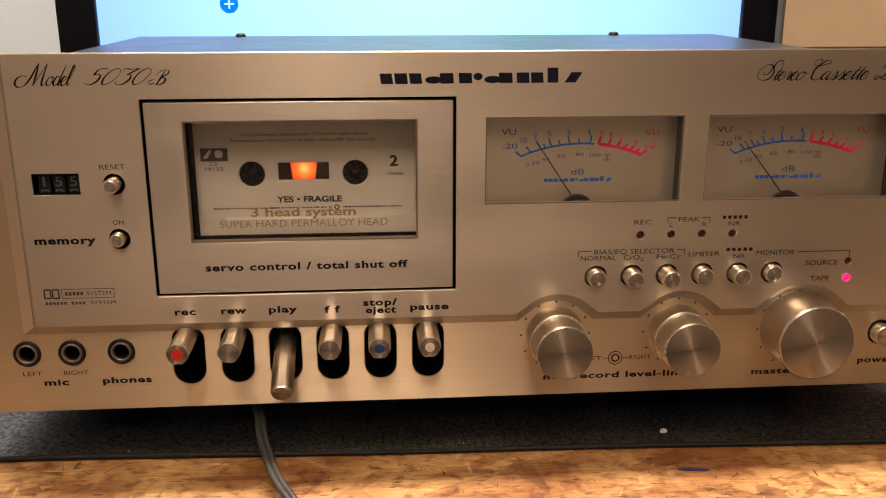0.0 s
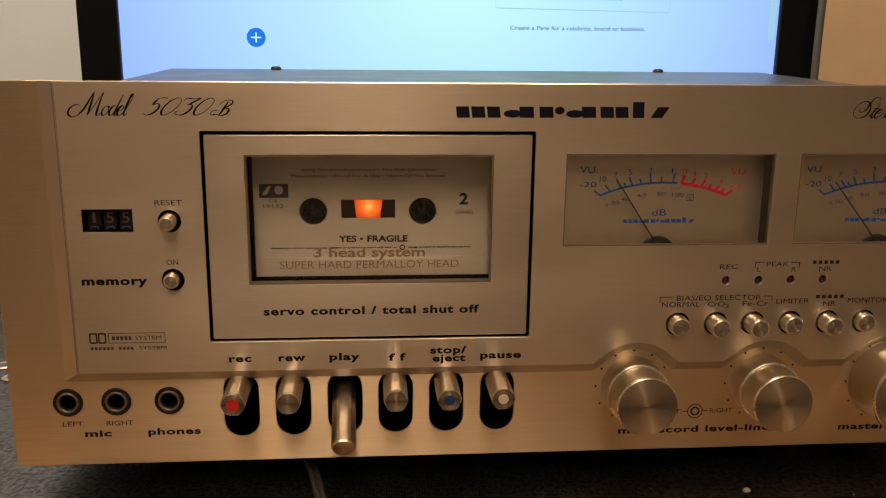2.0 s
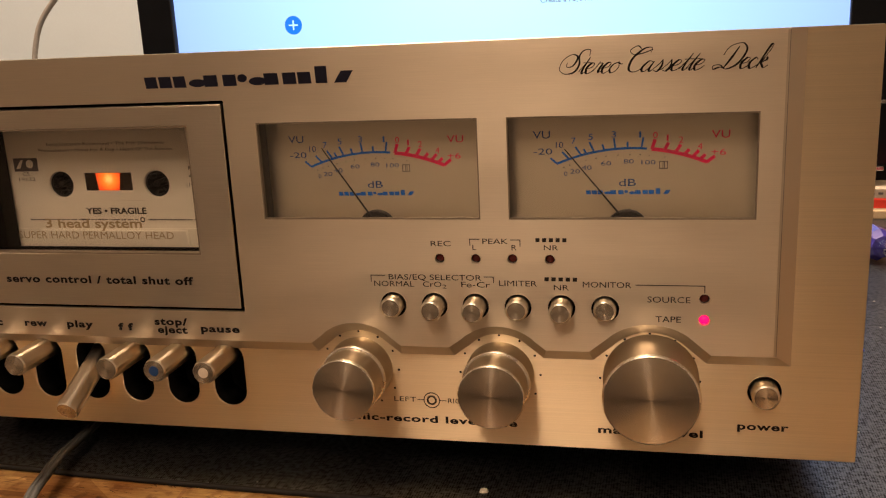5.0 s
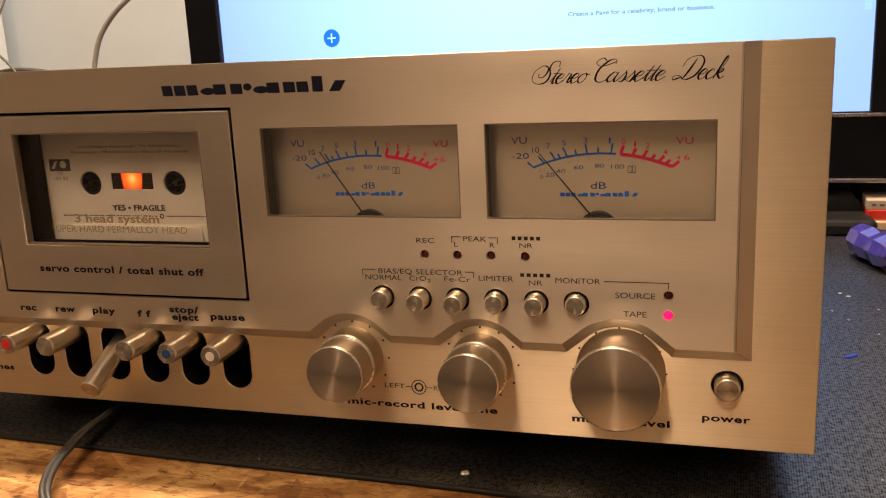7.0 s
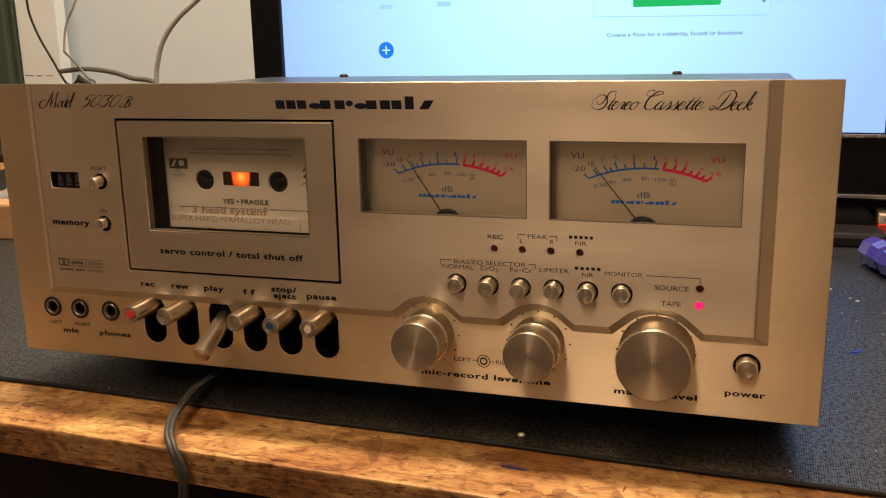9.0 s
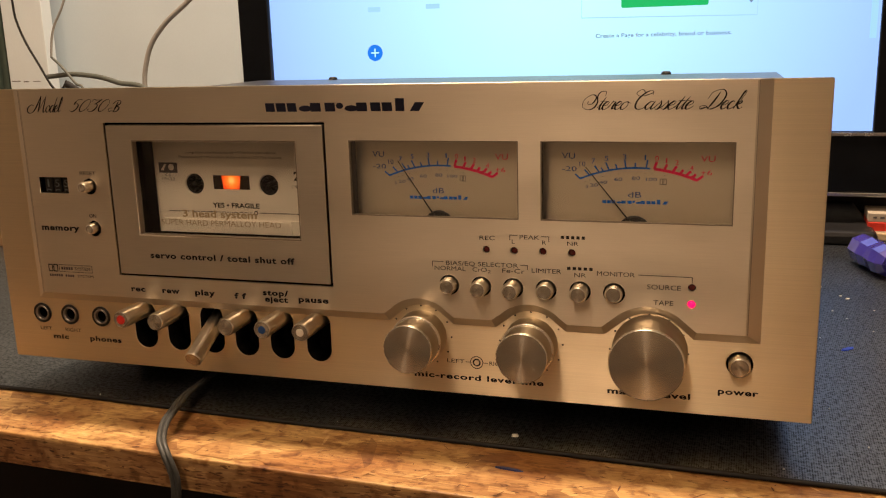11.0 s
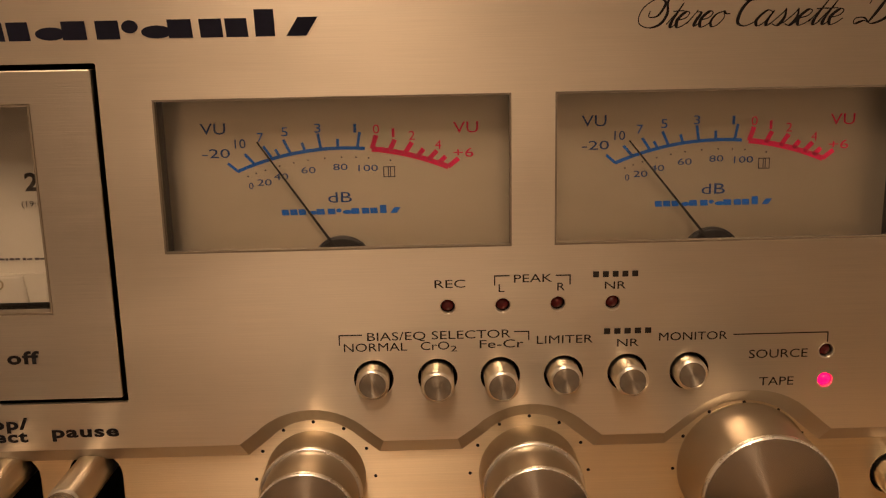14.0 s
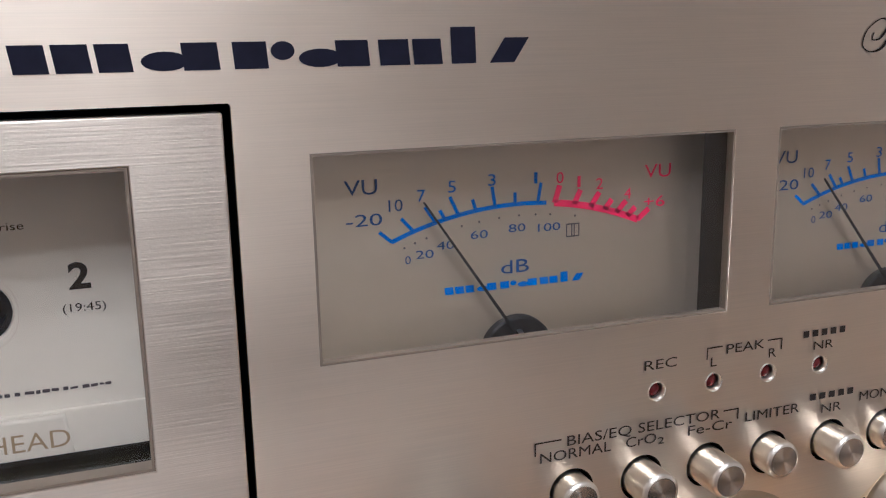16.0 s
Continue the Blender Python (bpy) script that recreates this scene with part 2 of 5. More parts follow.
WIRE_GREEN = paint("grey_green_wire", (0.09, 0.10, 0.09), 0.45, 0.0, 0.15, 200, 0.1)
WIRE_GREY = paint("grey_wire", (0.30, 0.29, 0.27), 0.5, 0.0, 0.1, 200, 0.1)
PLUG_TEAL = paint("dark_teal_plug", (0.008, 0.04, 0.045), 0.4, 0.0, 0.1, 200, 0.1)
WIRE_TEAL = paint("teal_wire", (0.015, 0.12, 0.13), 0.4, 0.0, 0.1, 200, 0.1)


def screen_material():
    m, tree, bsdf = nodes_of("lit_screen")
    bsdf.inputs["Base Color"].default_value = (0.02, 0.02, 0.02, 1)
    bsdf.inputs["Roughness"].default_value = 0.35
    coords = tree.nodes.new("ShaderNodeTexCoord")
    mapping = tree.nodes.new("ShaderNodeMapping")
    mapping.inputs["Location"].default_value = (-0.215, 0, -0.25)
    mapping.inputs["Scale"].default_value = (1, 0, 1)
    tree.links.new(coords.outputs["Object"], mapping.inputs[0])
    ln = tree.nodes.new("ShaderNodeVectorMath")
    ln.operation = "LENGTH"
    tree.links.new(mapping.outputs[0], ln.inputs[0])
    r = ramp(tree, ln.outputs["Value"], [(0.05, (0.56, 0.97, 1.0)), (0.30, (0.33, 0.52, 1.0))])
    tree.links.new(r.outputs[0], bsdf.inputs["Emission Color"])
    bsdf.inputs["Emission Strength"].default_value = SCREEN_GLOW
    return m


def tape_lamp_material():
    """The orange lamp behind the tape: yellow in the middle, deep orange at its rim."""
    m, tree, bsdf = nodes_of("tape_lamp_glow")
    bsdf.inputs["Base Color"].default_value = (0.02, 0.01, 0.01, 1)
    coords = tree.nodes.new("ShaderNodeTexCoord")
    mapping = tree.nodes.new("ShaderNodeMapping")
    mapping.inputs["Location"].default_value = (-0.1360, 0, -0.1138)
    mapping.inputs["Scale"].default_value = (1, 0, 1)
    tree.links.new(coords.outputs["Object"], mapping.inputs[0])
    ln = tree.nodes.new("ShaderNodeVectorMath")
    ln.operation = "LENGTH"
    tree.links.new(mapping.outputs[0], ln.inputs[0])
    grain = texture(tree, "ShaderNodeTexNoise", 900.0)
    wide = tree.nodes.new("ShaderNodeMath")
    wide.operation = "MULTIPLY"
    wide.inputs[1].default_value = 150.0
    tree.links.new(ln.outputs["Value"], wide.inputs[0])
    wobble = tree.nodes.new("ShaderNodeMath")
    wobble.operation = "MULTIPLY_ADD"
    wobble.inputs[1].default_value = 0.35
    tree.links.new(grain.outputs[0], wobble.inputs[0])
    tree.links.new(wide.outputs[0], wobble.inputs[2])
    r = ramp(tree, wobble.outputs[0], [(0.25, (1.0, 0.46, 0.09)), (0.55, (1.0, 0.20, 0.015)), (1.0, (0.75, 0.045, 0.002))])
    tree.links.new(r.outputs[0], bsdf.inputs["Emission Color"])
    bsdf.inputs["Emission Strength"].default_value = 1.25
    return m


LAMP_GLOW = tape_lamp_material()
SCREEN_LIGHT = screen_material()
SCREEN_BLUE = glow("screen_blue", (0.0, 0.20, 0.85), 1.0)
SCREEN_GREEN = glow("screen_green", (0.0, 0.50, 0.12), 1.0)
SCREEN_GREY = glow("screen_grey", (0.16, 0.28, 0.40), 1.0)
SCREEN_FAINT = glow("screen_faint", (0.40, 0.72, 0.86), 1.0)
SCREEN_WHITE = glow("screen_white", (0.6, 0.95, 1.0), 1.1)


def weave_material():
    """Coarse woven vinyl: crossed threads with uneven, worn tops."""
    m, tree, bsdf = nodes_of("black_woven_mat")
    a = texture(tree, "ShaderNodeTexWave", 1.0, (310, 0.0001, 0.0001), 1.0)
    b = texture(tree, "ShaderNodeTexWave", 1.0, (0.0001, 310, 0.0001), 1.0)
    b.bands_direction = "Y"
    a.inputs["Distortion"].default_value = b.inputs["Distortion"].default_value = 3.4
    cross = tree.nodes.new("ShaderNodeMath")
    cross.operation = "MULTIPLY"
    tree.links.new(a.outputs["Fac"], cross.inputs[0])
    tree.links.new(b.outputs["Fac"], cross.inputs[1])
    worn = ramp(tree, texture(tree, "ShaderNodeTexNoise", 520.0, (1, 1, 1), 3.0).outputs[0], [(0.38, (0.05,) * 3), (0.64, (1.0,) * 3)])
    top = tree.nodes.new("ShaderNodeMath")
    top.operation = "MULTIPLY_ADD"
    top.inputs[1].default_value = 0.75
    tree.links.new(worn.outputs[0], top.inputs[0])
    tree.links.new(cross.outputs[0], top.inputs[2])
    stain = texture(tree, "ShaderNodeTexNoise", 14.0)
    r = ramp(tree, stain.outputs[0], [(0.3, (0.0014, 0.0016, 0.0020)), (0.75, (0.0026, 0.0029, 0.0034))])
    thread = ramp(tree, top.outputs[0], [(0.2, (0.4, 0.4, 0.4)), (1.2, (1.6, 1.6, 1.6))])
    tint = tree.nodes.new("ShaderNodeMix")
    tint.data_type, tint.blend_type = "RGBA", "MULTIPLY"
    tint.inputs[0].default_value = 1.0
    tree.links.new(r.outputs[0], tint.inputs[6])
    tree.links.new(thread.outputs[0], tint.inputs[7])
    tree.links.new(tint.outputs[2], bsdf.inputs["Base Color"])
    rr = ramp(tree, stain.outputs[0], [(0.3, (0.40,) * 3), (0.75, (0.47,) * 3)])
    tree.links.new(rr.outputs[0], bsdf.inputs["Roughness"])
    bsdf.inputs["IOR"].default_value = 2.0
    bsdf.inputs["Specular Tint"].default_value = (0.88, 0.95, 1.0, 1)
    shine = ramp(tree, top.outputs[0], [(0.2, (0.06,) * 3), (1.2, (1.0,) * 3)])
    tree.links.new(shine.outputs[0], bsdf.inputs["Specular IOR Level"])
    speck = texture(tree, "ShaderNodeTexNoise", 800.0, (1, 1, 1), 2.0)
    first = add_bump(tree, bsdf, top.outputs[0], 0.3, 0.00016)
    add_bump(tree, bsdf, speck.outputs[0], 0.18, 0.00016, first)
    return m


MAT_WEAVE = weave_material()


def osb_material(name, base, rough, vary=1.0):
    """Pressed wood flakes: each flake its own tone, with grain and dark flecks."""
    m, tree, bsdf = nodes_of(name)
    geo = tree.nodes.new("ShaderNodeNewGeometry")
    shades = [(0.0, (0.42, 0.32, 0.27)), (0.22, (0.70, 0.58, 0.50)), (0.5, (0.88, 0.88, 0.88)), (0.75, (1, 1, 1)), (1.0, (1.2, 1.3, 1.35))]
    tone = ramp(tree, geo.outputs["Random Per Island"], [(p, tuple(min(1, b * (1 + (c - 1) * vary)) for b, c in zip(base, shade))) for p, shade in shades])
    grain = texture(tree, "ShaderNodeTexNoise", 1.0, (90, 700, 500), 6.0, (0, 0, 0.4))
    fleck = texture(tree, "ShaderNodeTexNoise", 1.0, (150, 800, 700), 4.0, (0, 0, -0.5))
    g = ramp(tree, grain.outputs[0], [(0.32, (0.72, 0.64, 0.57)), (0.62, (1, 1, 1))])
    f = ramp(tree, fleck.outputs[0], [(0.30, (0.25, 0.16, 0.10)), (0.38, (1, 1, 1))])
    m1 = tree.nodes.new("ShaderNodeMix")
    m1.data_type, m1.blend_type = "RGBA", "MULTIPLY"
    m1.inputs[0].default_value = 1.0
    tree.links.new(tone.outputs[0], m1.inputs[6])
    tree.links.new(g.outputs[0], m1.inputs[7])
    m2 = tree.nodes.new("ShaderNodeMix")
    m2.data_type, m2.blend_type = "RGBA", "MULTIPLY"
    m2.inputs[0].default_value = 1.0
    tree.links.new(m1.outputs[2], m2.inputs[6])
    tree.links.new(f.outputs[0], m2.inputs[7])
    patch = ramp(tree, texture(tree, "ShaderNodeTexNoise", 16.0, (1, 1.6, 1), 4.0).outputs[0], [(0.40, (0.58, 0.43, 0.33)), (0.60, (1, 1, 1))])
    m3 = tree.nodes.new("ShaderNodeMix")
    m3.data_type, m3.blend_type = "RGBA", "MULTIPLY"
    m3.inputs[0].default_value = 1.0
    tree.links.new(m2.outputs[2], m3.inputs[6])
    tree.links.new(patch.outputs[0], m3.inputs[7])
    mottle = ramp(tree, texture(tree, "ShaderNodeTexNoise", 150.0, (1, 1.15, 1), 9.0, (0, 0, 0.3)).outputs[0], [(0.36, (0.58, 0.46, 0.36)), (0.47, (0.96, 0.94, 0.91)), (0.68, (1.12, 1.12, 1.1))])
    m4 = tree.nodes.new("ShaderNodeMix")
    m4.data_type, m4.blend_type = "RGBA", "MULTIPLY"
    m4.inputs[0].default_value = 1.0
    tree.links.new(m3.outputs[2], m4.inputs[6])
    tree.links.new(mottle.outputs[0], m4.inputs[7])
    tree.links.new(m4.outputs[2], bsdf.inputs["Base Color"])
    bsdf.inputs["Roughness"].default_value = rough
    add_bump(tree, bsdf, grain.outputs[0], 0.5, 0.0005)
    return m


OSB = osb_material("pressed_flake_board", (0.60, 0.39, 0.155), 0.5, 0.75)
OSB_PALE = osb_material("pale_splinter_wood", (0.66, 0.46, 0.22), 0.45)
OSB_DARK = osb_material("dark_bark_wood", (0.20, 0.095, 0.04), 0.6)
OSB_EDGE = osb_material("sawn_flake_edge", (0.38, 0.235, 0.10), 0.65, 0.45)

# ---- building helpers; sizes of the deck are in millimetres, k turns them into metres ----
k = 0.001


def thing(name, label, category, group="", at=(0, 0, 0), turn=0.0):
    ob = new(name)
    ob.empty_display_size = 0.02
    ob.matrix_basis = pose(*at, 0, 0, turn)
    return tagged(ob, label, category, group)


def part(name, mesh, material, parent=None, label="", at=(0, 0, 0), rot=(0, 0, 0), smooth=False):
    """Links a bmesh or mesh as one object under its thing or part."""
    if isinstance(mesh, bmesh.types.BMesh):
        data = bpy.data.meshes.new(name)
        mesh.to_mesh(data)
        mesh.free()
    else:
        data = mesh
    data.materials.clear()
    data.materials.append(material)
    if smooth:
        for p in data.polygons:
            p.use_smooth = True
    ob = new(name, data)
    ob.parent = parent
    ob.matrix_basis = pose(*at, *rot)
    if label:
        ob["label"] = label
    return ob


def grain_uv(me):
    """A map whose u runs along x, for the direction of the brushing."""
    layer = me.uv_layers.new(name="grain")
    for loop in me.loops:
        v = me.vertices[loop.vertex_index].co
        layer.data[loop.index].uv = (v.x * 2, v.z * 2)
    return me


def curve_mesh(data):
    ob = bpy.data.objects.new("outline", data)
    me = bpy.data.meshes.new_from_object(ob)
    bpy.data.objects.remove(ob)
    bpy.data.curves.remove(data)
    return me


def plate(outline, holes, front, thick, edge=0.0):
    """An upright plate in millimetres, seen from -y: its outline and holes as (x, z) points, its front at y = front."""
    data = bpy.data.curves.new("outline", "CURVE")
    data.dimensions, data.fill_mode = "2D", "BOTH"
    data.extrude = (thick / 2 - edge) * k
    data.bevel_depth, data.offset, data.bevel_resolution = edge * k, -edge * k, 1
    for ring in (outline, *holes):
        s = data.splines.new("POLY")
        s.points.add(len(ring) - 1)
        s.use_cyclic_u = True
        for p, (x, z) in zip(s.points, ring):
            p.co = (x * k, z * k, 0, 1)
    me = curve_mesh(data)
    bm = bmesh.new()
    bm.from_mesh(me)
    bmesh.ops.remove_doubles(bm, verts=bm.verts, dist=1e-6)
    bm.to_mesh(me)
    bm.free()
    me.transform(Matrix.Translation((0, (front + thick / 2) * k, 0)) @ Matrix.Rotation(radians(90), 4, "X"))
    return grain_uv(me)


def rect(x0, z0, x1, z1, r=0.0, n=4):
    if not r:
        return [(x0, z0), (x1, z0), (x1, z1), (x0, z1)]
    pts = []
    for cx, cz, a0 in ((x1 - r, z0 + r, -90), (x1 - r, z1 - r, 0), (x0 + r, z1 - r, 90), (x0 + r, z0 + r, 180)):
        pts += [(cx + r * math.cos(radians(a0 + 90 * i / n)), cz + r * math.sin(radians(a0 + 90 * i / n))) for i in range(n + 1)]
    return pts


def disc(cx, cz, r, n=36):
    return [(cx + r * math.cos(2 * math.pi * i / n), cz + r * math.sin(2 * math.pi * i / n)) for i in range(n)]


def box(x0, x1, y0, y1, z0, z1, bevel=0.0, unit=k, segments=2):
    bm = bmesh.new()
    bmesh.ops.create_cube(bm, size=1.0)
    for v in bm.verts:
        v.co = Vector(((x0 + x1) / 2 + v.co.x * (x1 - x0), (y0 + y1) / 2 + v.co.y * (y1 - y0), (z0 + z1) / 2 + v.co.z * (z1 - z0))) * unit
    if bevel:
        bmesh.ops.bevel(bm, geom=bm.edges[:], offset=bevel * unit, segments=segments, profile=0.5, affect="EDGES")
    return bm


def lathe(profile, n=48, axis="y", unit=k):
    """A turned body: profile of (distance along the axis, radius); a radius of 0 closes an end."""
    bm = bmesh.new()
    rings = []
    for d, r in profile:
        if r == 0:
            rings.append([bm.verts.new(_place(d, 0, 0, axis, unit))])
        else:
            rings.append([bm.verts.new(_place(d, r * math.cos(2 * math.pi * i / n), r * math.sin(2 * math.pi * i / n), axis, unit)) for i in range(n)])
    for a, b in zip(rings, rings[1:]):
        for i in range(n):
            j = (i + 1) % n
            if len(a) == 1:
                bm.faces.new((a[0], b[j], b[i]))
            elif len(b) == 1:
                bm.faces.new((a[i], a[j], b[0]))
            else:
                bm.faces.new((a[i], a[j], b[j], b[i]))
    bmesh.ops.recalc_face_normals(bm, faces=bm.faces)
    return bm


def _place(d, u, v, axis, unit):
    return Vector((u, d, v) if axis == "y" else (u, v, d)) * unit


def smooth_path(points, steps=8):
    pts = [Vector(p) for p in points]
    out = []
    for i in range(len(pts) - 1):
        a, b, c, d = pts[max(i - 1, 0)], pts[i], pts[i + 1], pts[min(i + 2, len(pts) - 1)]
        for s in range(steps):
            t = s / steps
            out.append(0.5 * ((2 * b) + (c - a) * t + (2 * a - 5 * b + 4 * c - d) * t * t + (3 * b - a - 3 * c + d) * t ** 3))
    return out + [pts[-1]]


def tube(points, radius, steps=8, unit=k):
    """A round cable along points, given in millimetres."""
    data = bpy.data.curves.new("cable", "CURVE")
    data.dimensions, data.bevel_depth, data.bevel_resolution, data.use_fill_caps = "3D", radius * unit, 3, True
    path = smooth_path(points, steps)
    s = data.splines.new("POLY")
    s.points.add(len(path) - 1)
    for p, q in zip(s.points, path):
        p.co = (*(q * unit), 1)
    me = curve_mesh(data)
    for p in me.polygons:
        p.use_smooth = True
    return me


CAP = {}


def text_mesh(words, bold=0.0, slant=0.0, spread=1.0):
    data = bpy.data.curves.new("words", "FONT")
    data.body, data.size, data.offset, data.shear, data.space_character = words, 1.0, bold, slant, spread
    data.resolution_u = 3
    return curve_mesh(data)


def lettering(words, x0, x1, base, high, y, ink, parent, label="", bold=0.0, slant=0.0, spread=1.0, lift=0.12, origin=(0, 0)):
    """Printed words from x0 to x1 on the baseline z = base, with capitals of that height, on the upright face y."""
    me = text_mesh(words, bold, slant, spread)
    if "H" not in CAP:
        probe = text_mesh("H")
        CAP["H"] = max(v.co.y for v in probe.vertices)
        bpy.data.meshes.remove(probe)
    lo, hi = min(v.co.x for v in me.vertices), max(v.co.x for v in me.vertices)
    sx, sz = (x1 - x0) / (hi - lo), high / CAP["H"]
    for v in me.vertices:
        v.co = Vector(((x0 - origin[0] + (v.co.x - lo) * sx) * k, (y - lift) * k, (base - origin[1] + v.co.y * sz) * k))
    return part("lettering", me, ink, parent, label)


def marks(shapes, y, ink, parent, name="print_mark", label="", lift=0.12):
    """Flat printed shapes, each a ring of (x, z) points, joined into one print."""
    bm = bmesh.new()
    for ring in shapes:
        bm.faces.new([bm.verts.new((x * k, (y - lift) * k, z * k)) for x, z in ring])
    bmesh.ops.recalc_face_normals(bm, faces=bm.faces)
    return part(name, bm, ink, parent, label)


def stroke(x0, z0, x1, z1, w):
    d = Vector((x1 - x0, z1 - z0))
    n = Vector((-d.y, d.x)).normalized() * (w / 2)
    return [(x0 + n.x, z0 + n.y), (x0 - n.x, z0 - n.y), (x1 - n.x, z1 - n.y), (x1 + n.x, z1 + n.y)]


def ring_mark(cx, cz, r, w, n=28):
    return [stroke(cx + r * math.cos(2 * math.pi * i / n), cz + r * math.sin(2 * math.pi * i / n),
                   cx + r * math.cos(2 * math.pi * (i + 1) / n), cz + r * math.sin(2 * math.pi * (i + 1) / n), w) for i in range(n)]


def maker_mark(x0, x1, z0, z1, y, ink, parent, label):
    """The maker's mark as plain shapes: seven groups of blocks and ovals, each group a part."""
    w, h = (x1 - x0) / 82.0, z1 - z0

    def block(a, b, high=1.0, skew=-0.03):
        return [(a, 0.0), (b, 0.0), (b + skew, high), (a + skew, high)]

    def oval(a, b, low, high, n=20):
        return [((a + b) / 2 + (b - a) / 2 * math.cos(2 * math.pi * i / n), (low + high) / 2 + (high - low) / 2 * math.sin(2 * math.pi * i / n)) for i in range(n)]

    pair = [oval(0, 0.58, 0.0, 0.7), block(0.52, 0.97)]
    groups = ((0, 17.2, [block(0.03, 0.31), block(0.36, 0.65), block(0.70, 0.98)]),
              (17.9, 29.8, pair),
              (31.1, 40.9, [block(0.05, 0.58), oval(0.62, 1.0, 0.3, 1.0)]),
              (41.5, 53.4, pair),
              (54.3, 65.8, [block(0.04, 0.48), block(0.54, 0.97)]),
              (66.2, 72.2, [block(0.14, 0.87, 1.45)]),
              (73.0, 82.0, [block(0.1, 0.6, 1.0, 0.3)]))
    for start, end, shapes in groups:
        # the shapes of a group overlap: each lies a hair above the one before
        bm = bmesh.new()
        for i, ring in enumerate(shapes):
            bm.faces.new([bm.verts.new(((x0 + (start + (end - start) * u) * w) * k, (y - 0.12 - 0.004 * i) * k, (z0 + v * h) * k)) for u, v in ring])
        bmesh.ops.recalc_face_normals(bm, faces=bm.faces)
        part("mark_slab", bm, ink, parent, label)


# ---- the room ----
def room():
    # south, west and east walls and ceiling are unseen, added to shape bounce light
    for name, x0, x1, y0, y1, z0, z1, m in (
        ("wall_north", -1.5, 1.9, 0.86, 0.96, -0.9, 1.8, WALL), ("wall_south", -1.5, 1.9, -2.4, -2.3, -0.9, 1.8, UNSEEN_WALL),
        ("wall_west", -1.6, -1.5, -2.4, 0.96, -0.9, 1.8, UNSEEN_WALL), ("wall_east", 1.9, 2.0, -2.4, 0.96, -0.9, 1.8, UNSEEN_WALL),
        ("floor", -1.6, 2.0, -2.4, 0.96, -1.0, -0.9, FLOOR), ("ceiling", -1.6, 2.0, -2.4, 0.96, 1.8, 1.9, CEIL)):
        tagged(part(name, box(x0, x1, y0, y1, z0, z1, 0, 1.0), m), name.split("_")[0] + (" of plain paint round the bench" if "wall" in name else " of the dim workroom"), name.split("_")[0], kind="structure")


room()

# ---- workbench: a flake board top on legs, turned a little against the deck ----
BENCH_TURN = -1.9
bench = thing("workbench", "workbench with a pressed wood flake board top and sawn edge", "workbench", at=(0, 0, -0.0025), turn=BENCH_TURN)
EDGE = -52.5
part("tabletop", box(-900, 1300, EDGE, 840, -17, 0, 0.8), OSB, bench, "flake board top, varnished")
for lx in (-860, 1180):
    for ly in (0, 760):
        part("leg", box(lx, lx + 60, ly, ly + 60, -897, -17, 1), UNDER_SHADE_WOOD, bench)
part("apron", box(-840, 1240, 12, 40, -120, -17, 1), UNDER_SHADE_WOOD, bench)


def flakes(seed, count, x0, x1, y0, y1, sizes, turns, heights, upright=False):
    """Thin wood flakes pressed into the board, each with its own turn and slight height."""
    rnd = random.Random(seed)
    verts, faces = [], []
    for _ in range(count):
        cx, cy = rnd.uniform(x0, x1), rnd.uniform(y0, y1)
        lo, hi, thin, fat = rnd.choice(sizes)
        long, wide = rnd.uniform(lo, hi) / 2, rnd.uniform(thin, fat) / 2
        a = radians(rnd.gauss(*rnd.choice(turns)))
        h, n = rnd.uniform(*heights), rnd.choice((5, 6, 7))
        off = rnd.uniform(0, 1)
        ring = []
        for i in range(n):
            g = 2 * math.pi * (i + 0.6 * rnd.random() + off) / n
            u, v = long * math.cos(g) * 1.1, wide * math.sin(g) * 1.1
            x, y = cx + u * math.cos(a) - v * math.sin(a), cy + u * math.sin(a) + v * math.cos(a)
            ring.append((x * k, (EDGE - h) * k, y * k) if upright else (x * k, y * k, h * k))
        across = [p[2] if upright else p[1] for p in ring]
        if min(across) < y0 * k or max(across) > y1 * k:
            continue
        faces.append(list(range(len(verts), len(verts) + n)))
        verts += ring
    me = bpy.data.meshes.new("wood_flake")
    me.from_pydata(verts, [], faces)
    me.update()
    return me


ALONG, ACROSS, STEEP = (18, 25), (-25, 30), (75, 25)
tagged(part("wood_flake", flakes(3, 2300, -320, 640, EDGE + 0.9, 10, [(40, 95, 12, 28), (28, 60, 6, 16), (14, 34, 3, 8)], [ALONG, ACROSS, STEEP], (0.05, 0.30)), OSB, bench, "pressed wood flakes of uneven tone"), kind="stuff")
tagged(part("wood_splinter", flakes(5, 380, -320, 640, EDGE + 0.9, 10, [(4, 16, 0.5, 2.2), (2, 6, 0.4, 1.2)], [ALONG, ACROSS, STEEP], (0.31, 0.36)), OSB_PALE, bench, "pale raised splinters"), kind="stuff")
tagged(part("wood_crack", flakes(8, 420, -320, 640, EDGE + 0.9, 10, [(1.5, 5, 0.2, 0.5), (1, 2.5, 0.3, 0.8), (3, 8, 0.25, 1.0)], [ALONG, ACROSS, STEEP], (0.37, 0.42)), OSB_DARK, bench, "dark cracks and bark flecks between the flakes"), kind="stuff")
tagged(part("edge_flake", flakes(7, 2200, -320, 640, -16.2, -0.9, [(6, 26, 0.8, 2.0)], [(0, 4)], (0.05, 0.3), True), OSB_EDGE, bench, "sawn ends of wood flakes"), kind="stuff")
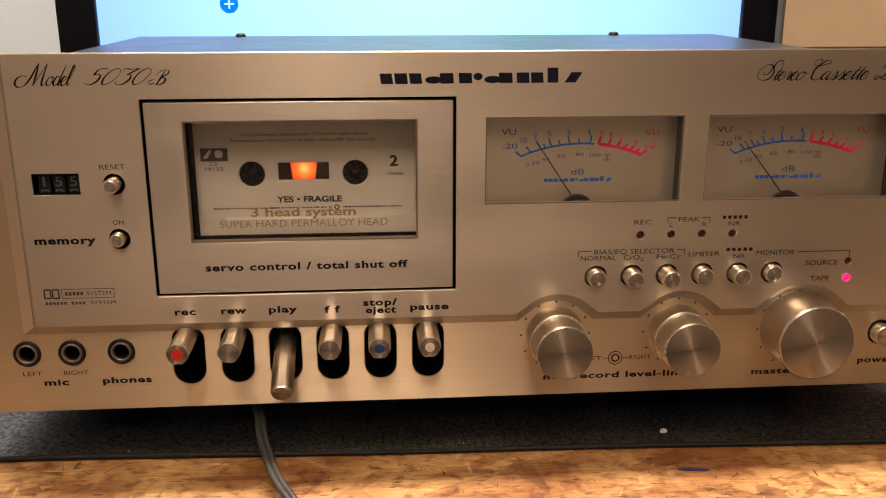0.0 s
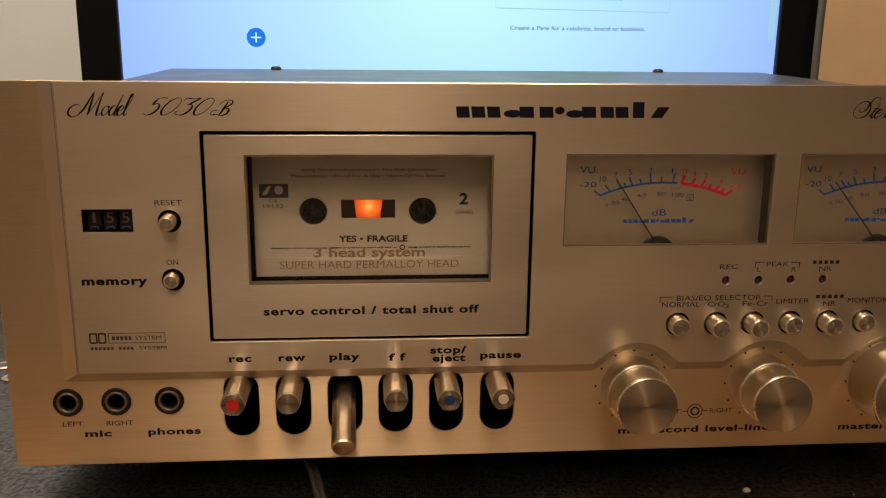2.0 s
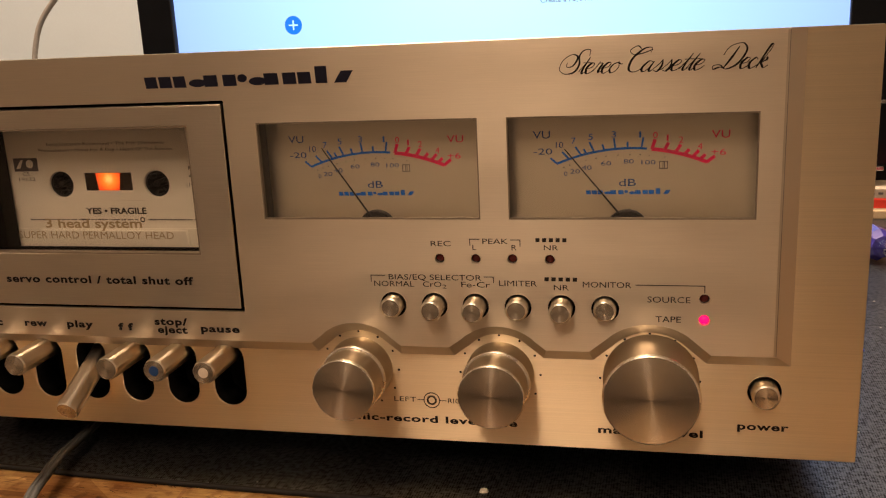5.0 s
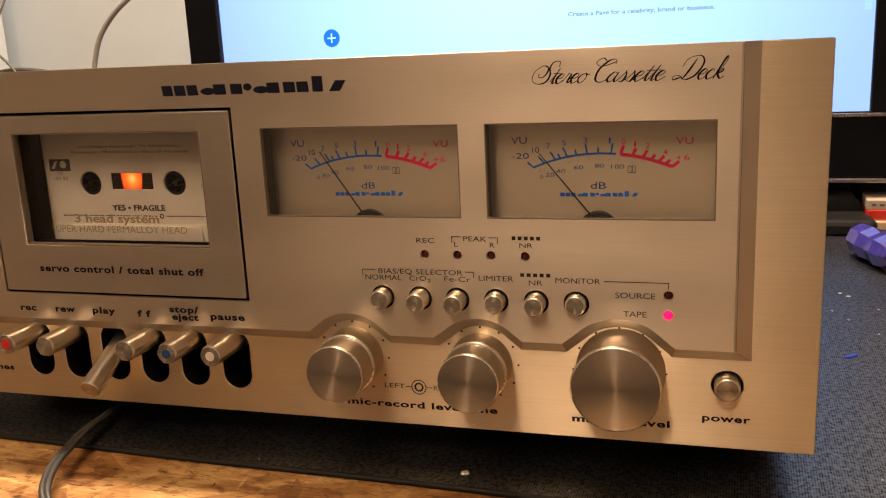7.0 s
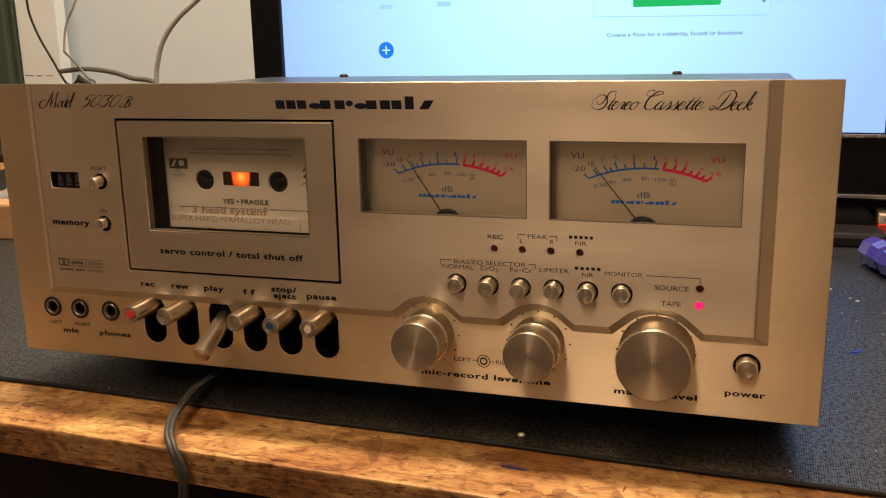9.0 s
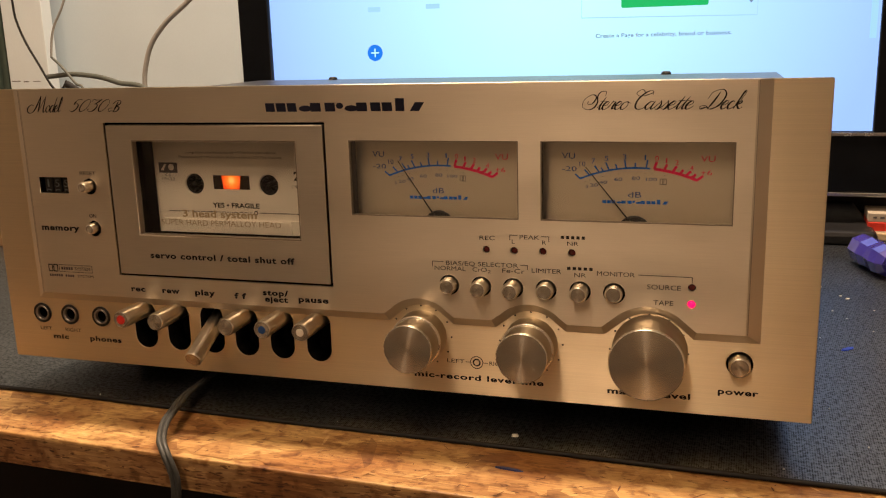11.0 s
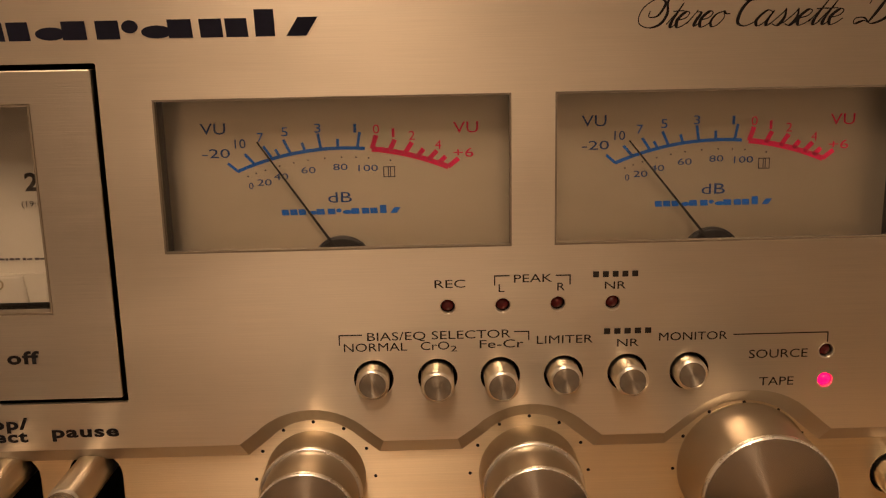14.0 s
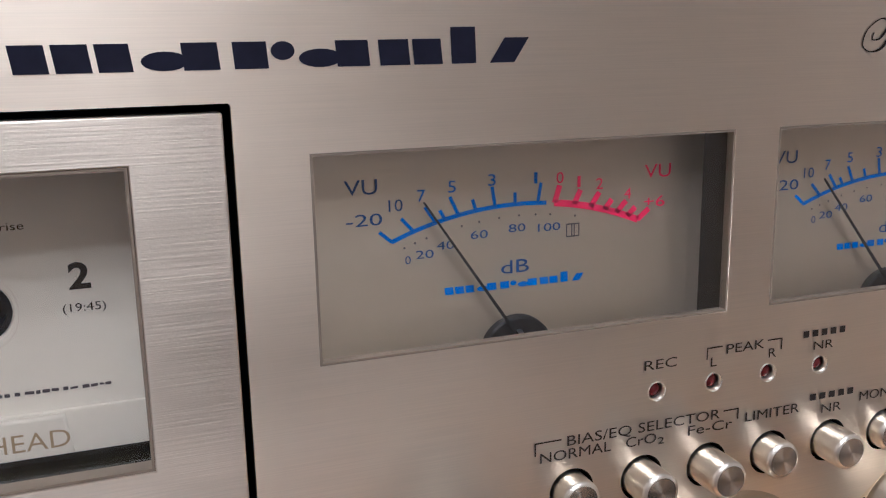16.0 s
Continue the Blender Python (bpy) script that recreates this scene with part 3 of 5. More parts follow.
tagged(part("edge_crack", flakes(9, 800, -320, 640, -16.2, -0.9, [(2, 9, 0.3, 0.9), (1, 4, 0.4, 1.1)], [(0, 7)], (0.31, 0.36), True), OSB_DARK, bench, "dark gaps between the sawn flakes"), kind="stuff")

mat_thing = thing("bench_mat", "black woven vinyl work mat lying on the flake board", "mat", at=(0, 0, -0.0022), turn=BENCH_TURN)
part("mat_sheet", box(-700, 1000, -7.0, 800, 0, 2.2, 0.9), MAT_WEAVE, mat_thing)


def hem():
    """The raised stitched edge along the front of the mat."""
    pts = [(x, -6.9 + 0.5 * math.sin(x * 0.03), 1.2 + 0.15 * math.sin(x * 0.017 + 1)) for x in range(-700, 1001, 20)]
    return tube(pts, 1.2, 2)


part("hem", hem(), RUBBER, mat_thing, "rolled black edge of the mat")


# ---- the cassette deck ----
deck = thing("cassette_deck", "silver champagne stereo cassette deck with brushed aluminium front, playing", "cassette deck")
KNOBS = ((240.5, 42.9, 19.5, 223.0, 257.8), (293.7, 42.9, 19.5, 275.8, 311.0), (347.0, 42.6, 21.9, 326.2, 367.4))
L, R, TOP, BOTTOM = -0.5, 416.5, 162.0, 14.7
KEY_X = (86.0, 106.0, 126.0, 145.8, 165.8, 186.0)
BUTTONS = ((256.0, -4.4), (271.3, -7.1), (286.3, -7.8), (301.5, -4.7), (316.8, -6.6), (331.8, -3.1))
BUTTON_Z = 69.8
LEDS = ((274.0, 87.3), (287.0, 87.3), (300.0, 87.4), (313.0, 87.3), (364.8, 74.0), (364.8, 66.7))
JACKS = ((20.7, 40.8), (38.7, 40.8), (58.6, 40.8))
METERS = ((209.0, 289.2), (299.1, 380.4))
POWER = (385.8, 39.6)


def step_line(drop):
    """The lower edge of the raised plate, which arches over the three knobs: drop is 0 at its face and 1 at its foot."""
    z, pts = 53.9 - 4.5 * drop, []
    for cx, cz, r, a, b in KNOBS:
        rr = r - 4.2 * drop
        pts.append((a + 1.2 * drop, z))
        for i in range(15):
            ang = radians(134 - 88 * i / 14)
            pts.append((cx + rr * math.cos(ang), cz + rr * math.sin(ang)))
        pts.append((b - 1.2 * drop, z))
    left, right = 26.4 - 6.0 * drop, 388.5 + 5.4 * drop
    return [(left, TOP), (left, z)] + pts + [(right, z), (right, TOP)]


def chamfer():
    bm = bmesh.new()
    face, foot = step_line(0), step_line(1)
    a = [bm.verts.new((x * k, 0.0, z * k)) for x, z in face]
    b = [bm.verts.new((x * k, 4.0 * k, z * k)) for x, z in foot]
    for i in range(len(a) - 1):
        bm.faces.new((a[i], b[i], b[i + 1], a[i + 1]))
    bmesh.ops.recalc_face_normals(bm, faces=bm.faces)
    me = bpy.data.meshes.new("chamfer")
    bm.to_mesh(me)
    bm.free()
    return grain_uv(me)


door_gap = rect(76.0, 65.5, 197.4, 145.0, 0.5, 2)
upper_holes = [door_gap, rect(32.8, 108.3, 50.8, 116.8), disc(63.8, 112.3, 4.2), disc(63.8, 90.2, 4.2)]
upper_holes += [rect(a, 101.5, b, 136.7) for a, b in METERS]
upper_holes += [disc(x, BUTTON_Z, 4.75) for x, _ in BUTTONS] + [disc(x, z, 1.75, 20) for x, z in LEDS]
upper = part("raised_faceplate", plate(step_line(0), upper_holes, 0.0, 1.8), ALU, deck, "raised brushed aluminium faceplate")
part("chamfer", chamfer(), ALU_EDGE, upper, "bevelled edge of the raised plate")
# grooves are flat strips; their shade is put into the duller colours
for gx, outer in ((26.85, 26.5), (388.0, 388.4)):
    part("groove_strip", box(gx - 0.4, gx + 0.4, -0.03, 0.3, 54.1, 161.6), GROOVE_SHADE, upper, "flat duller strip for the shade in the groove beside the bevel")
    part("groove_line", box(outer - 0.1, outer + 0.1, -0.06, 0.3, 54.1, 161.6), DULL_STEEL, upper, "thin dark strip for the shade line of the groove")


def slot(cx, z0=25.2, z1=51.4, r=6.6, n=12):
    top = [(cx + r * math.cos(radians(180 * i / n)), z1 - r + r * math.sin(radians(180 * i / n))) for i in range(n + 1)]
    low = [(cx + r * math.cos(radians(180 + 180 * i / n)), z0 + r + r * math.sin(radians(180 + 180 * i / n))) for i in range(n + 1)]
    return top + low


under = [(x, z + 2 if z < 100 else z - 4) for x, z in step_line(1)]
under = [(min(max(x, 24), 391), z) for x, z in under]
lower_holes = [under] + [slot(x) for x in KEY_X] + [disc(x, z, 5.3) for x, z in JACKS] + [disc(*POWER, 5.6)]
lower = part("front_panel", plate(rect(L, BOTTOM, R, TOP, 0.6, 2), lower_holes, 4.0, 2.6, 0.35), ALU_LOW, deck, "brushed champagne aluminium front panel")

# body behind the panel


def case_shell():
    bm = bmesh.new()
    for b in ((6, 410, 6.7, 297, 14.5, 16.5), (6, 8, 6.7, 297, 16.5, 150), (408, 410, 6.7, 297, 16.5, 150), (8, 408, 295, 297, 16.5, 150)):
        piece = box(*b)
        me = bpy.data.meshes.new("piece")
        piece.to_mesh(me)
        piece.free()
        bm.from_mesh(me)
        bpy.data.meshes.remove(me)
    return bm


part("case_body", case_shell(), CASE, deck, "dark metal case bottom, sides and back")
cover = part("top_cover", box(5.4, 410.6, 6.8, 298, 150, 152.2, 0.9), CASE, deck, "dark glossy top cover reflecting the screen")
for sx in (75.5, 335.0):
    part("screw", lathe([(151.5, 3.6), (153.4, 3.4), (154.3, 2.4), (154.5, 0)], 20, "z"), BLACK, cover, "black screw head", at=(sx * k, 0.2915, 0), smooth=True)
# added block that keeps light out of the panel holes
part("hole_backing", box(9, 407, 40, 60, 17, 149), BLACK_DEEP, deck, "black backing added behind the panel holes to keep them dark")
for fx, fy in ((48, 62), (368, 62), (48, 262), (368, 262)):
    part("foot", lathe([(0.0, 0), (0.0, 8.5), (1.2, 9.6), (14.2, 11), (14.6, 0)], 28, "z"), RUBBER, deck, at=(fx * k, fy * k, 0), smooth=False)
part("base_screw", lathe([(0, 0), (0.2, 3.4), (1.6, 4.2), (1.7, 0)], 20, "z"), STEEL, deck, "bright screw under the base", at=(0.291, 0.012, 0.0128))

# ---- printing on the panel ----
GLYPHS = {}


def glyph(letter, advance, *strokes):
    """A handwritten letter: pen strokes through a few points, x-height 1, capitals about 2.2."""
    GLYPHS[letter] = (advance, strokes)


glyph("M", 2.3, ((-0.2, 0.95), (-0.8, 1.12), (-1.35, 0.75), (-1.4, 0.2), (-0.9, -0.15), (-0.3, 0.0), (0.1, 0.5)), ((0.80, 2.45), (0.55, 1.7), (0.3, 0.9), (-0.05, 0.25), (-0.3, 0.0)), ((0.80, 2.45), (0.84, 1.2), (0.78, 0.0)), ((0.78, 0.0), (1.3, 1.2), (1.85, 2.4)), ((1.85, 2.4), (1.75, 1.2), (1.75, 0.2), (1.95, 0.0), (2.25, 0.25)))
glyph("o", 0.82, ((0.5, 1.0), (0.12, 0.8), (0.0, 0.35), (0.2, 0.0), (0.52, 0.15), (0.68, 0.6), (0.5, 1.0), (0.7, 0.84), (0.95, 0.82)))
glyph("d", 0.88, ((0.65, 0.9), (0.3, 1.0), (0.0, 0.4), (0.2, 0.0), (0.5, 0.2), (0.75, 1.0)), ((1.0, 2.2), (0.75, 1.0), (0.65, 0.2), (0.8, 0.0), (1.0, 0.2)))
glyph("e", 0.68, ((0.02, 0.45), (0.45, 0.6), (0.56, 0.92), (0.3, 1.0), (0.02, 0.5), (0.2, 0.0), (0.5, 0.1), (0.75, 0.4)))
glyph("l", 0.5, ((0.0, 0.2), (0.42, 1.2), (0.56, 2.0), (0.4, 2.2), (0.22, 1.4), (0.1, 0.3), (0.25, 0.0), (0.5, 0.25)))
glyph("5", 1.2, ((0.38, 1.86), (0.7, 1.98), (1.12, 1.92)), ((0.38, 1.86), (0.24, 1.15)), ((0.24, 1.15), (0.6, 1.3), (0.86, 1.0), (0.84, 0.5), (0.6, 0.1), (0.25, 0.0), (-0.05, 0.22)))
glyph("0", 1.25, ((0.65, 2.0), (0.25, 1.65), (0.04, 0.95), (0.12, 0.25), (0.42, 0.0), (0.85, 0.38), (1.06, 1.1), (1.0, 1.75), (0.65, 2.0)))
glyph("3", 1.25, ((0.0, 1.62), (0.1, 1.95), (0.55, 1.86), (1.2, 1.97)), ((1.2, 1.97), (0.5, 1.18)), ((0.5, 1.18), (0.82, 1.16), (0.94, 0.7), (0.7, 0.13), (0.3, 0.0), (-0.08, 0.2), (0.02, 0.42)))
glyph("B", 1.2, ((0.55, 2.0), (0.45, 1.0), (0.3, 0.0)), ((-0.2, 1.5), (0.2, 2.1), (0.9, 2.1), (1.0, 1.6), (0.55, 1.1), (1.0, 0.9), (1.0, 0.3), (0.5, 0.0), (0.0, 0.2), (-0.5, 0.1), (-0.6, 0.6), (-0.1, 0.8)))
glyph("S", 1.15, ((1.45, 1.75), (1.3, 2.3), (0.75, 2.25), (0.6, 1.7), (0.9, 0.9), (0.75, 0.2), (0.1, 0.0), (-0.6, 0.4), (-0.7, 1.3), (-0.1, 1.9), (0.5, 1.6), (0.4, 0.8), (-0.1, 0.7), (-0.2, 1.1)))
glyph("t", 0.52, ((0.0, 0.2), (0.3, 1.0), (0.45, 1.6)), ((0.45, 1.6), (0.25, 0.4), (0.35, 0.0), (0.6, 0.25)), ((0.05, 1.05), (0.7, 1.08)))
glyph("r", 0.72, ((0.0, 0.2), (0.25, 0.9), (0.3, 1.12)), ((0.3, 0.98), (0.58, 0.92), (0.48, 0.4), (0.52, 0.05), (0.75, 0.25)))
glyph("C", 1.1, ((1.2, 1.85), (1.05, 2.3), (0.5, 2.2), (0.0, 1.3), (0.1, 0.3), (0.6, 0.0), (1.1, 0.3)), ((1.2, 2.1), (0.5, 1.75), (-0.1, 1.7), (-0.5, 2.1), (-0.1, 2.5), (0.3, 2.2)))
glyph("a", 0.88, ((0.65, 0.9), (0.3, 1.0), (0.0, 0.4), (0.2, 0.0), (0.5, 0.25), (0.7, 1.0)), ((0.7, 1.0), (0.6, 0.3), (0.72, 0.0), (0.95, 0.25)))
glyph("s", 0.68, ((0.0, 0.15), (0.35, 0.8), (0.42, 1.12)), ((0.42, 1.12), (0.58, 0.5), (0.42, 0.0), (0.1, 0.1)), ((0.42, 0.0), (0.75, 0.25)))
glyph("D", 1.55, ((0.75, 2.1), (0.55, 1.0), (0.3, 0.1)), ((-0.2, 1.3), (0.0, 2.1), (0.9, 2.4), (1.5, 1.7), (1.3, 0.5), (0.6, 0.0), (0.0, 0.2), (-0.5, 0.0), (-0.6, 0.35), (-0.1, 0.4), (0.3, 0.1)))
glyph("c", 0.68, ((0.55, 0.8), (0.32, 1.0), (0.02, 0.5), (0.2, 0.0), (0.5, 0.1), (0.75, 0.35)))
glyph("k", 0.85, ((0.0, 0.2), (0.42, 1.3), (0.52, 2.1), (0.35, 2.15), (0.2, 1.2), (0.05, 0.0)), ((0.12, 0.5), (0.5, 1.0), (0.58, 0.75), (0.25, 0.52), (0.45, 0.2), (0.65, 0.0), (0.9, 0.25)))


def script(words, x0, x1, base, high, y, ink, parent, label, lean=0.42, weight=1.0):
    """Words in a slanted copperplate hand, with thick down strokes and thin up strokes."""
    pen, lines = 0.0, []
    for ch in words:
        if ch == " ":
            pen += 0.75
            continue
        advance, strokes = GLYPHS[ch]
        for st in strokes:
            lines.append([Vector((pen + p.x + lean * p.y, p.y)) for p in smooth_path([(a, b, 0) for a, b in st], 7)])
        pen += advance
    lo, hi = min(p.x for l in lines for p in l), max(p.x for l in lines for p in l)
    sx, sz = (x1 - x0) / (hi - lo), high / 2.2
    verts, faces = [], []
    for line in lines:
        pts = [Vector((x0 + (p.x - lo) * sx, base + p.y * sz)) for p in line]
        ring = []
        for i, p in enumerate(pts):
            d = (pts[min(i + 1, len(pts) - 1)] - pts[max(i - 1, 0)]).normalized()
            w = 0.12 + 0.25 * weight * max(0.0, -d.y) ** 0.7 * min(1.0, 2.5 * i / len(pts), 2.5 * (len(pts) - 1 - i) / len(pts) + 0.15)
            ring.append((p, Vector((-d.y, d.x)) * w))
        start = len(verts)
        for p, n in ring:
            verts += [((p.x - n.x) * k, (y - 0.12) * k, (p.y - n.y) * k), ((p.x + n.x) * k, (y - 0.12) * k, (p.y + n.y) * k)]
        faces += [(start + 2 * i, start + 2 * i + 1, start + 2 * i + 3, start + 2 * i + 2) for i in range(len(ring) - 1)]
    me = bpy.data.meshes.new("lettering")
    me.from_pydata(verts, [], faces)
    me.update()
    return part("lettering", me, ink, parent, label)


script("Model", 31.4, 54.2, 150.4, 7.4, 0, INK, upper, 'black script word "Model"')
script("5030", 57.0, 82.0, 150.6, 6.7, 0, INK, upper, 'black script number "5030"', 0.5, 1.1)
script("B", 80.4, 88.4, 150.4, 5.6, 0, INK, upper, 'black script letter "B"')
for words, a, b in (("Stereo", 317.3, 337.7), ("Cassette", 339.4, 363.0), ("Deck", 365.3, 383.5)):
    script(words, a, b, 150.2, 7.2, 0, INK, upper, f'black script word "{words}"')
maker_mark(167.6, 247.6, 150.0, 154.0, 0, INK_NAVY, upper, "navy black slab of the maker's mark")

for words, a, b, z in (("rec", 82.6, 91.0, 57.6), ("rew", 101.2, 111.4, 57.6), ("play", 120.4, 132.0, 57.6), ("f", 143.0, 145.4, 57.0), ("f", 147.2, 149.6, 57.0), ("stop/", 159.0, 173.0, 59.6), ("eject", 160.0, 172.6, 56.3), ("pause", 178.4, 194.4, 57.2)):
    lettering(words, a, b, z, 2.7, 0, INK, upper, f'black printed word "{words}"', bold=0.036, spread=1.12)
lettering("memory", 31.0, 54.6, 88.6, 2.9, 0, INK, upper, 'black printed word "memory"', bold=0.04, spread=1.12)
lettering("RESET", 58.9, 68.6, 118.2, 1.9, 0, INK_FINE, upper, 'small printed word "RESET"')
lettering("ON", 61.8, 66.0, 96.0, 1.9, 0, INK_FINE, upper, 'small printed word "ON"')
# the noise reduction mark: two facing half shapes, a framed bar and a bar below
nr = [stroke(32.2, 66.0, 32.2, 69.8, 0.55), stroke(34.6, 66.0, 34.6, 69.8, 0.55), stroke(32.2, 66.1, 34.6, 66.1, 0.55), stroke(32.2, 69.7, 34.6, 69.7, 0.55),
      stroke(35.4, 66.0, 35.4, 69.8, 0.55), stroke(37.8, 66.0, 37.8, 69.8, 0.55), stroke(35.4, 66.1, 37.8, 66.1, 0.55), stroke(35.4, 69.7, 37.8, 69.7, 0.55),
      stroke(38.8, 66.0, 59.6, 66.0, 0.22), stroke(38.8, 69.8, 59.6, 69.8, 0.22), stroke(38.9, 66.0, 38.9, 69.8, 0.22), stroke(59.5, 66.0, 59.5, 69.8, 0.22)]
marks(nr, 0, INK_FINE, upper, "print_mark", "framed noise reduction mark")
marks([stroke(40.2 + 1.5 * i, 67.9, 41.3 + 1.5 * i, 67.9, 1.5) for i in range(5)] + [stroke(32.2 + 1.45 * i, 63.9, 33.2 + 1.45 * i, 63.9, 1.2) for i in range(11) if i != 6], 0, INK_GREY, upper, "print_mark", "printed bars")
lettering("SYSTEM", 48.6, 58.2, 67.1, 1.6, 0, INK_FINE, upper, 'small printed word "SYSTEM"')
lettering("SYSTEM", 49.8, 59.8, 63.3, 1.3, 0, INK_FINE, upper, 'small printed word "SYSTEM"')
for words, a, b, z, h in (("REC", 271.0, 278.2, 91.9, 1.9), ("L", 286.0, 287.4, 90.6, 1.9), ("PEAK", 289.6, 298.6, 92.8, 1.9), ("R", 299.8, 301.6, 90.6, 1.9), ("NR", 311.0, 316.0, 90.7, 1.8),
                          ("BIAS/EQ SELECTOR", 254.8, 288.8, 79.4, 2.0), ("NORMAL", 249.2, 264.2, 76.8, 2.0), ("CrO", 267.4, 274.2, 76.8, 2.0), ("2", 274.5, 276.0, 76.3, 1.4), ("Fe-Cr", 281.4, 291.8, 76.9, 2.0),
                          ("LIMITER", 295.0, 308.4, 77.6, 2.0), ("NR", 314.2, 319.4, 76.4, 1.9), ("MONITOR", 324.2, 340.6, 77.6, 2.0), ("SOURCE", 346.0, 360.2, 72.6, 2.1), ("TAPE", 348.8, 357.2, 65.6, 2.1)):
    lettering(words, a, b, z, h, 0, INK_FINE, upper, f'small printed word "{words}"')
fine = [stroke(308.2 + 2.3 * i, 94.3, 309.6 + 2.3 * i, 94.3, 1.4) for i in range(5)] + [stroke(311.0 + 2.45 * i, 80.3, 312.5 + 2.45 * i, 80.3, 1.4) for i in range(5)]
marks(fine, 0, INK_FINE, upper, "print_mark", "printed bars of a noise reduction mark")
lines = [stroke(285.1, 92.2, 285.1, 94.6, 0.3), stroke(285.1, 94.5, 288.6, 94.5, 0.3), stroke(299.4, 94.3, 302.9, 94.3, 0.3), stroke(302.8, 92.0, 302.8, 94.4, 0.3),
         stroke(248.2, 78.4, 248.2, 81.0, 0.3), stroke(248.2, 80.9, 253.6, 80.9, 0.3), stroke(289.6, 80.8, 293.2, 80.8, 0.3), stroke(293.1, 78.6, 293.1, 80.8, 0.3),
         stroke(342.0, 78.7, 364.9, 78.7, 0.3), stroke(364.8, 76.2, 364.8, 78.7, 0.3)]
for i in range(0, len(lines), 2):
    marks(lines[i:i + 2], 0, INK_FINE, upper, "guide_line", "thin black guide line")
for words, a, b, z, h, w in (("mic-record level-line", 236.0, 299.5, 22.0, 2.6, 0.03), ("master level", 329.0, 365.6, 21.3, 2.6, 0.03), ("power", 377.2, 394.2, 25.3, 2.6, 0.03), ("mic", 26.0, 36.0, 26.5, 2.6, 0.034), ("phones", 49.8, 69.8, 26.7, 2.6, 0.034)):
    lettering(words, a, b, z, h, 4, INK, lower, f'black printed words "{words}"', bold=w, spread=1.1)
for words, a, b, z in (("LEFT", 18.0, 25.6, 31.0), ("RIGHT", 34.4, 44.4, 31.0), ("LEFT", 252.8, 261.4, 30.2), ("RIGHT", 273.6, 283.0, 30.2)):
    lettering(words, a, b, z, 1.9, 4, INK_FINE, lower, f'small printed word "{words}"')
pan = ring_mark(267.4, 31.1, 3.0, 0.4) + ring_mark(267.4, 31.1, 1.6, 0.75) + [stroke(261.9, 31.1, 264.4, 31.1, 0.3), stroke(270.4, 31.1, 273.0, 31.1, 0.3)]
marks(pan, 4, INK_FINE, lower, "print_mark", "concentric ring mark between left and right")
for (cx, cz, _, _, _), rr in zip(KNOBS, (14.8, 14.8, 17.2)):
    dots = []
    for i in range(11):
        a = radians(-60 + 30 * i)
        dots.append(disc(cx + rr * math.cos(a), cz + rr * math.sin(a), 0.45, 10))
    marks(dots, 4, INK, lower, "dial_dot", "ring of small black dots round a knob")

# ---- cassette door ----
door = part("cassette_door", plate(rect(77.3, 66.8, 196.1, 143.7, 0.4, 2), [rect(91.4, 87.8, 181.9, 136.3)], 0.0, 4.5, 0.3), ALU_DOOR, deck, "brushed aluminium cassette door, closed")
lettering("servo control / total shut off", 96.3, 177.6, 76.0, 2.9, 0, INK, door, 'black printed words "servo control / total shut off"', bold=0.034, spread=1.12)


def frame_ring(x0, z0, x1, z1, y0, y1, t):
    """Four walls of an upright box, open front and back, in millimetres."""
    bm = bmesh.new()
    for b in ((x0 - t, x0, y0, y1, z0 - t, z1 + t), (x1, x1 + t, y0, y1, z0 - t, z1 + t), (x0, x1, y0, y1, z0 - t, z0), (x0, x1, y0, y1, z1, z1 + t)):
        piece = box(*b)
        me = bpy.data.meshes.new("piece")
        piece.to_mesh(me)
        piece.free()
        bm.from_mesh(me)
        bpy.data.meshes.remove(me)
    return bm


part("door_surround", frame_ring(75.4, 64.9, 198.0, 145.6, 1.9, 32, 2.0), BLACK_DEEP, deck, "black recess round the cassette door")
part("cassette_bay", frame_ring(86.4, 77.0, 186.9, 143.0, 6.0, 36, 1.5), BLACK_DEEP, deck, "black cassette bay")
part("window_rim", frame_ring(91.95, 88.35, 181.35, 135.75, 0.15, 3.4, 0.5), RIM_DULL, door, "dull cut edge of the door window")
glass = part("window_pane", box(91.6, 181.7, 3.5, 5.4, 88.0, 136.1, 0.3), CRYSTAL, door, "clear plastic door window")
glass.visible_shadow = False
lettering("3 head system", 115.2, 157.0, 97.4, 3.5, 3.5, INK_GOLD, door, 'gold printed words "3 head system"', bold=0.02)
lettering("SUPER HARD PERMALLOY HEAD", 102.6, 169.8, 93.0, 2.9, 3.5, INK_GOLD, door, 'gold printed words "SUPER HARD PERMALLOY HEAD"', bold=-0.004)

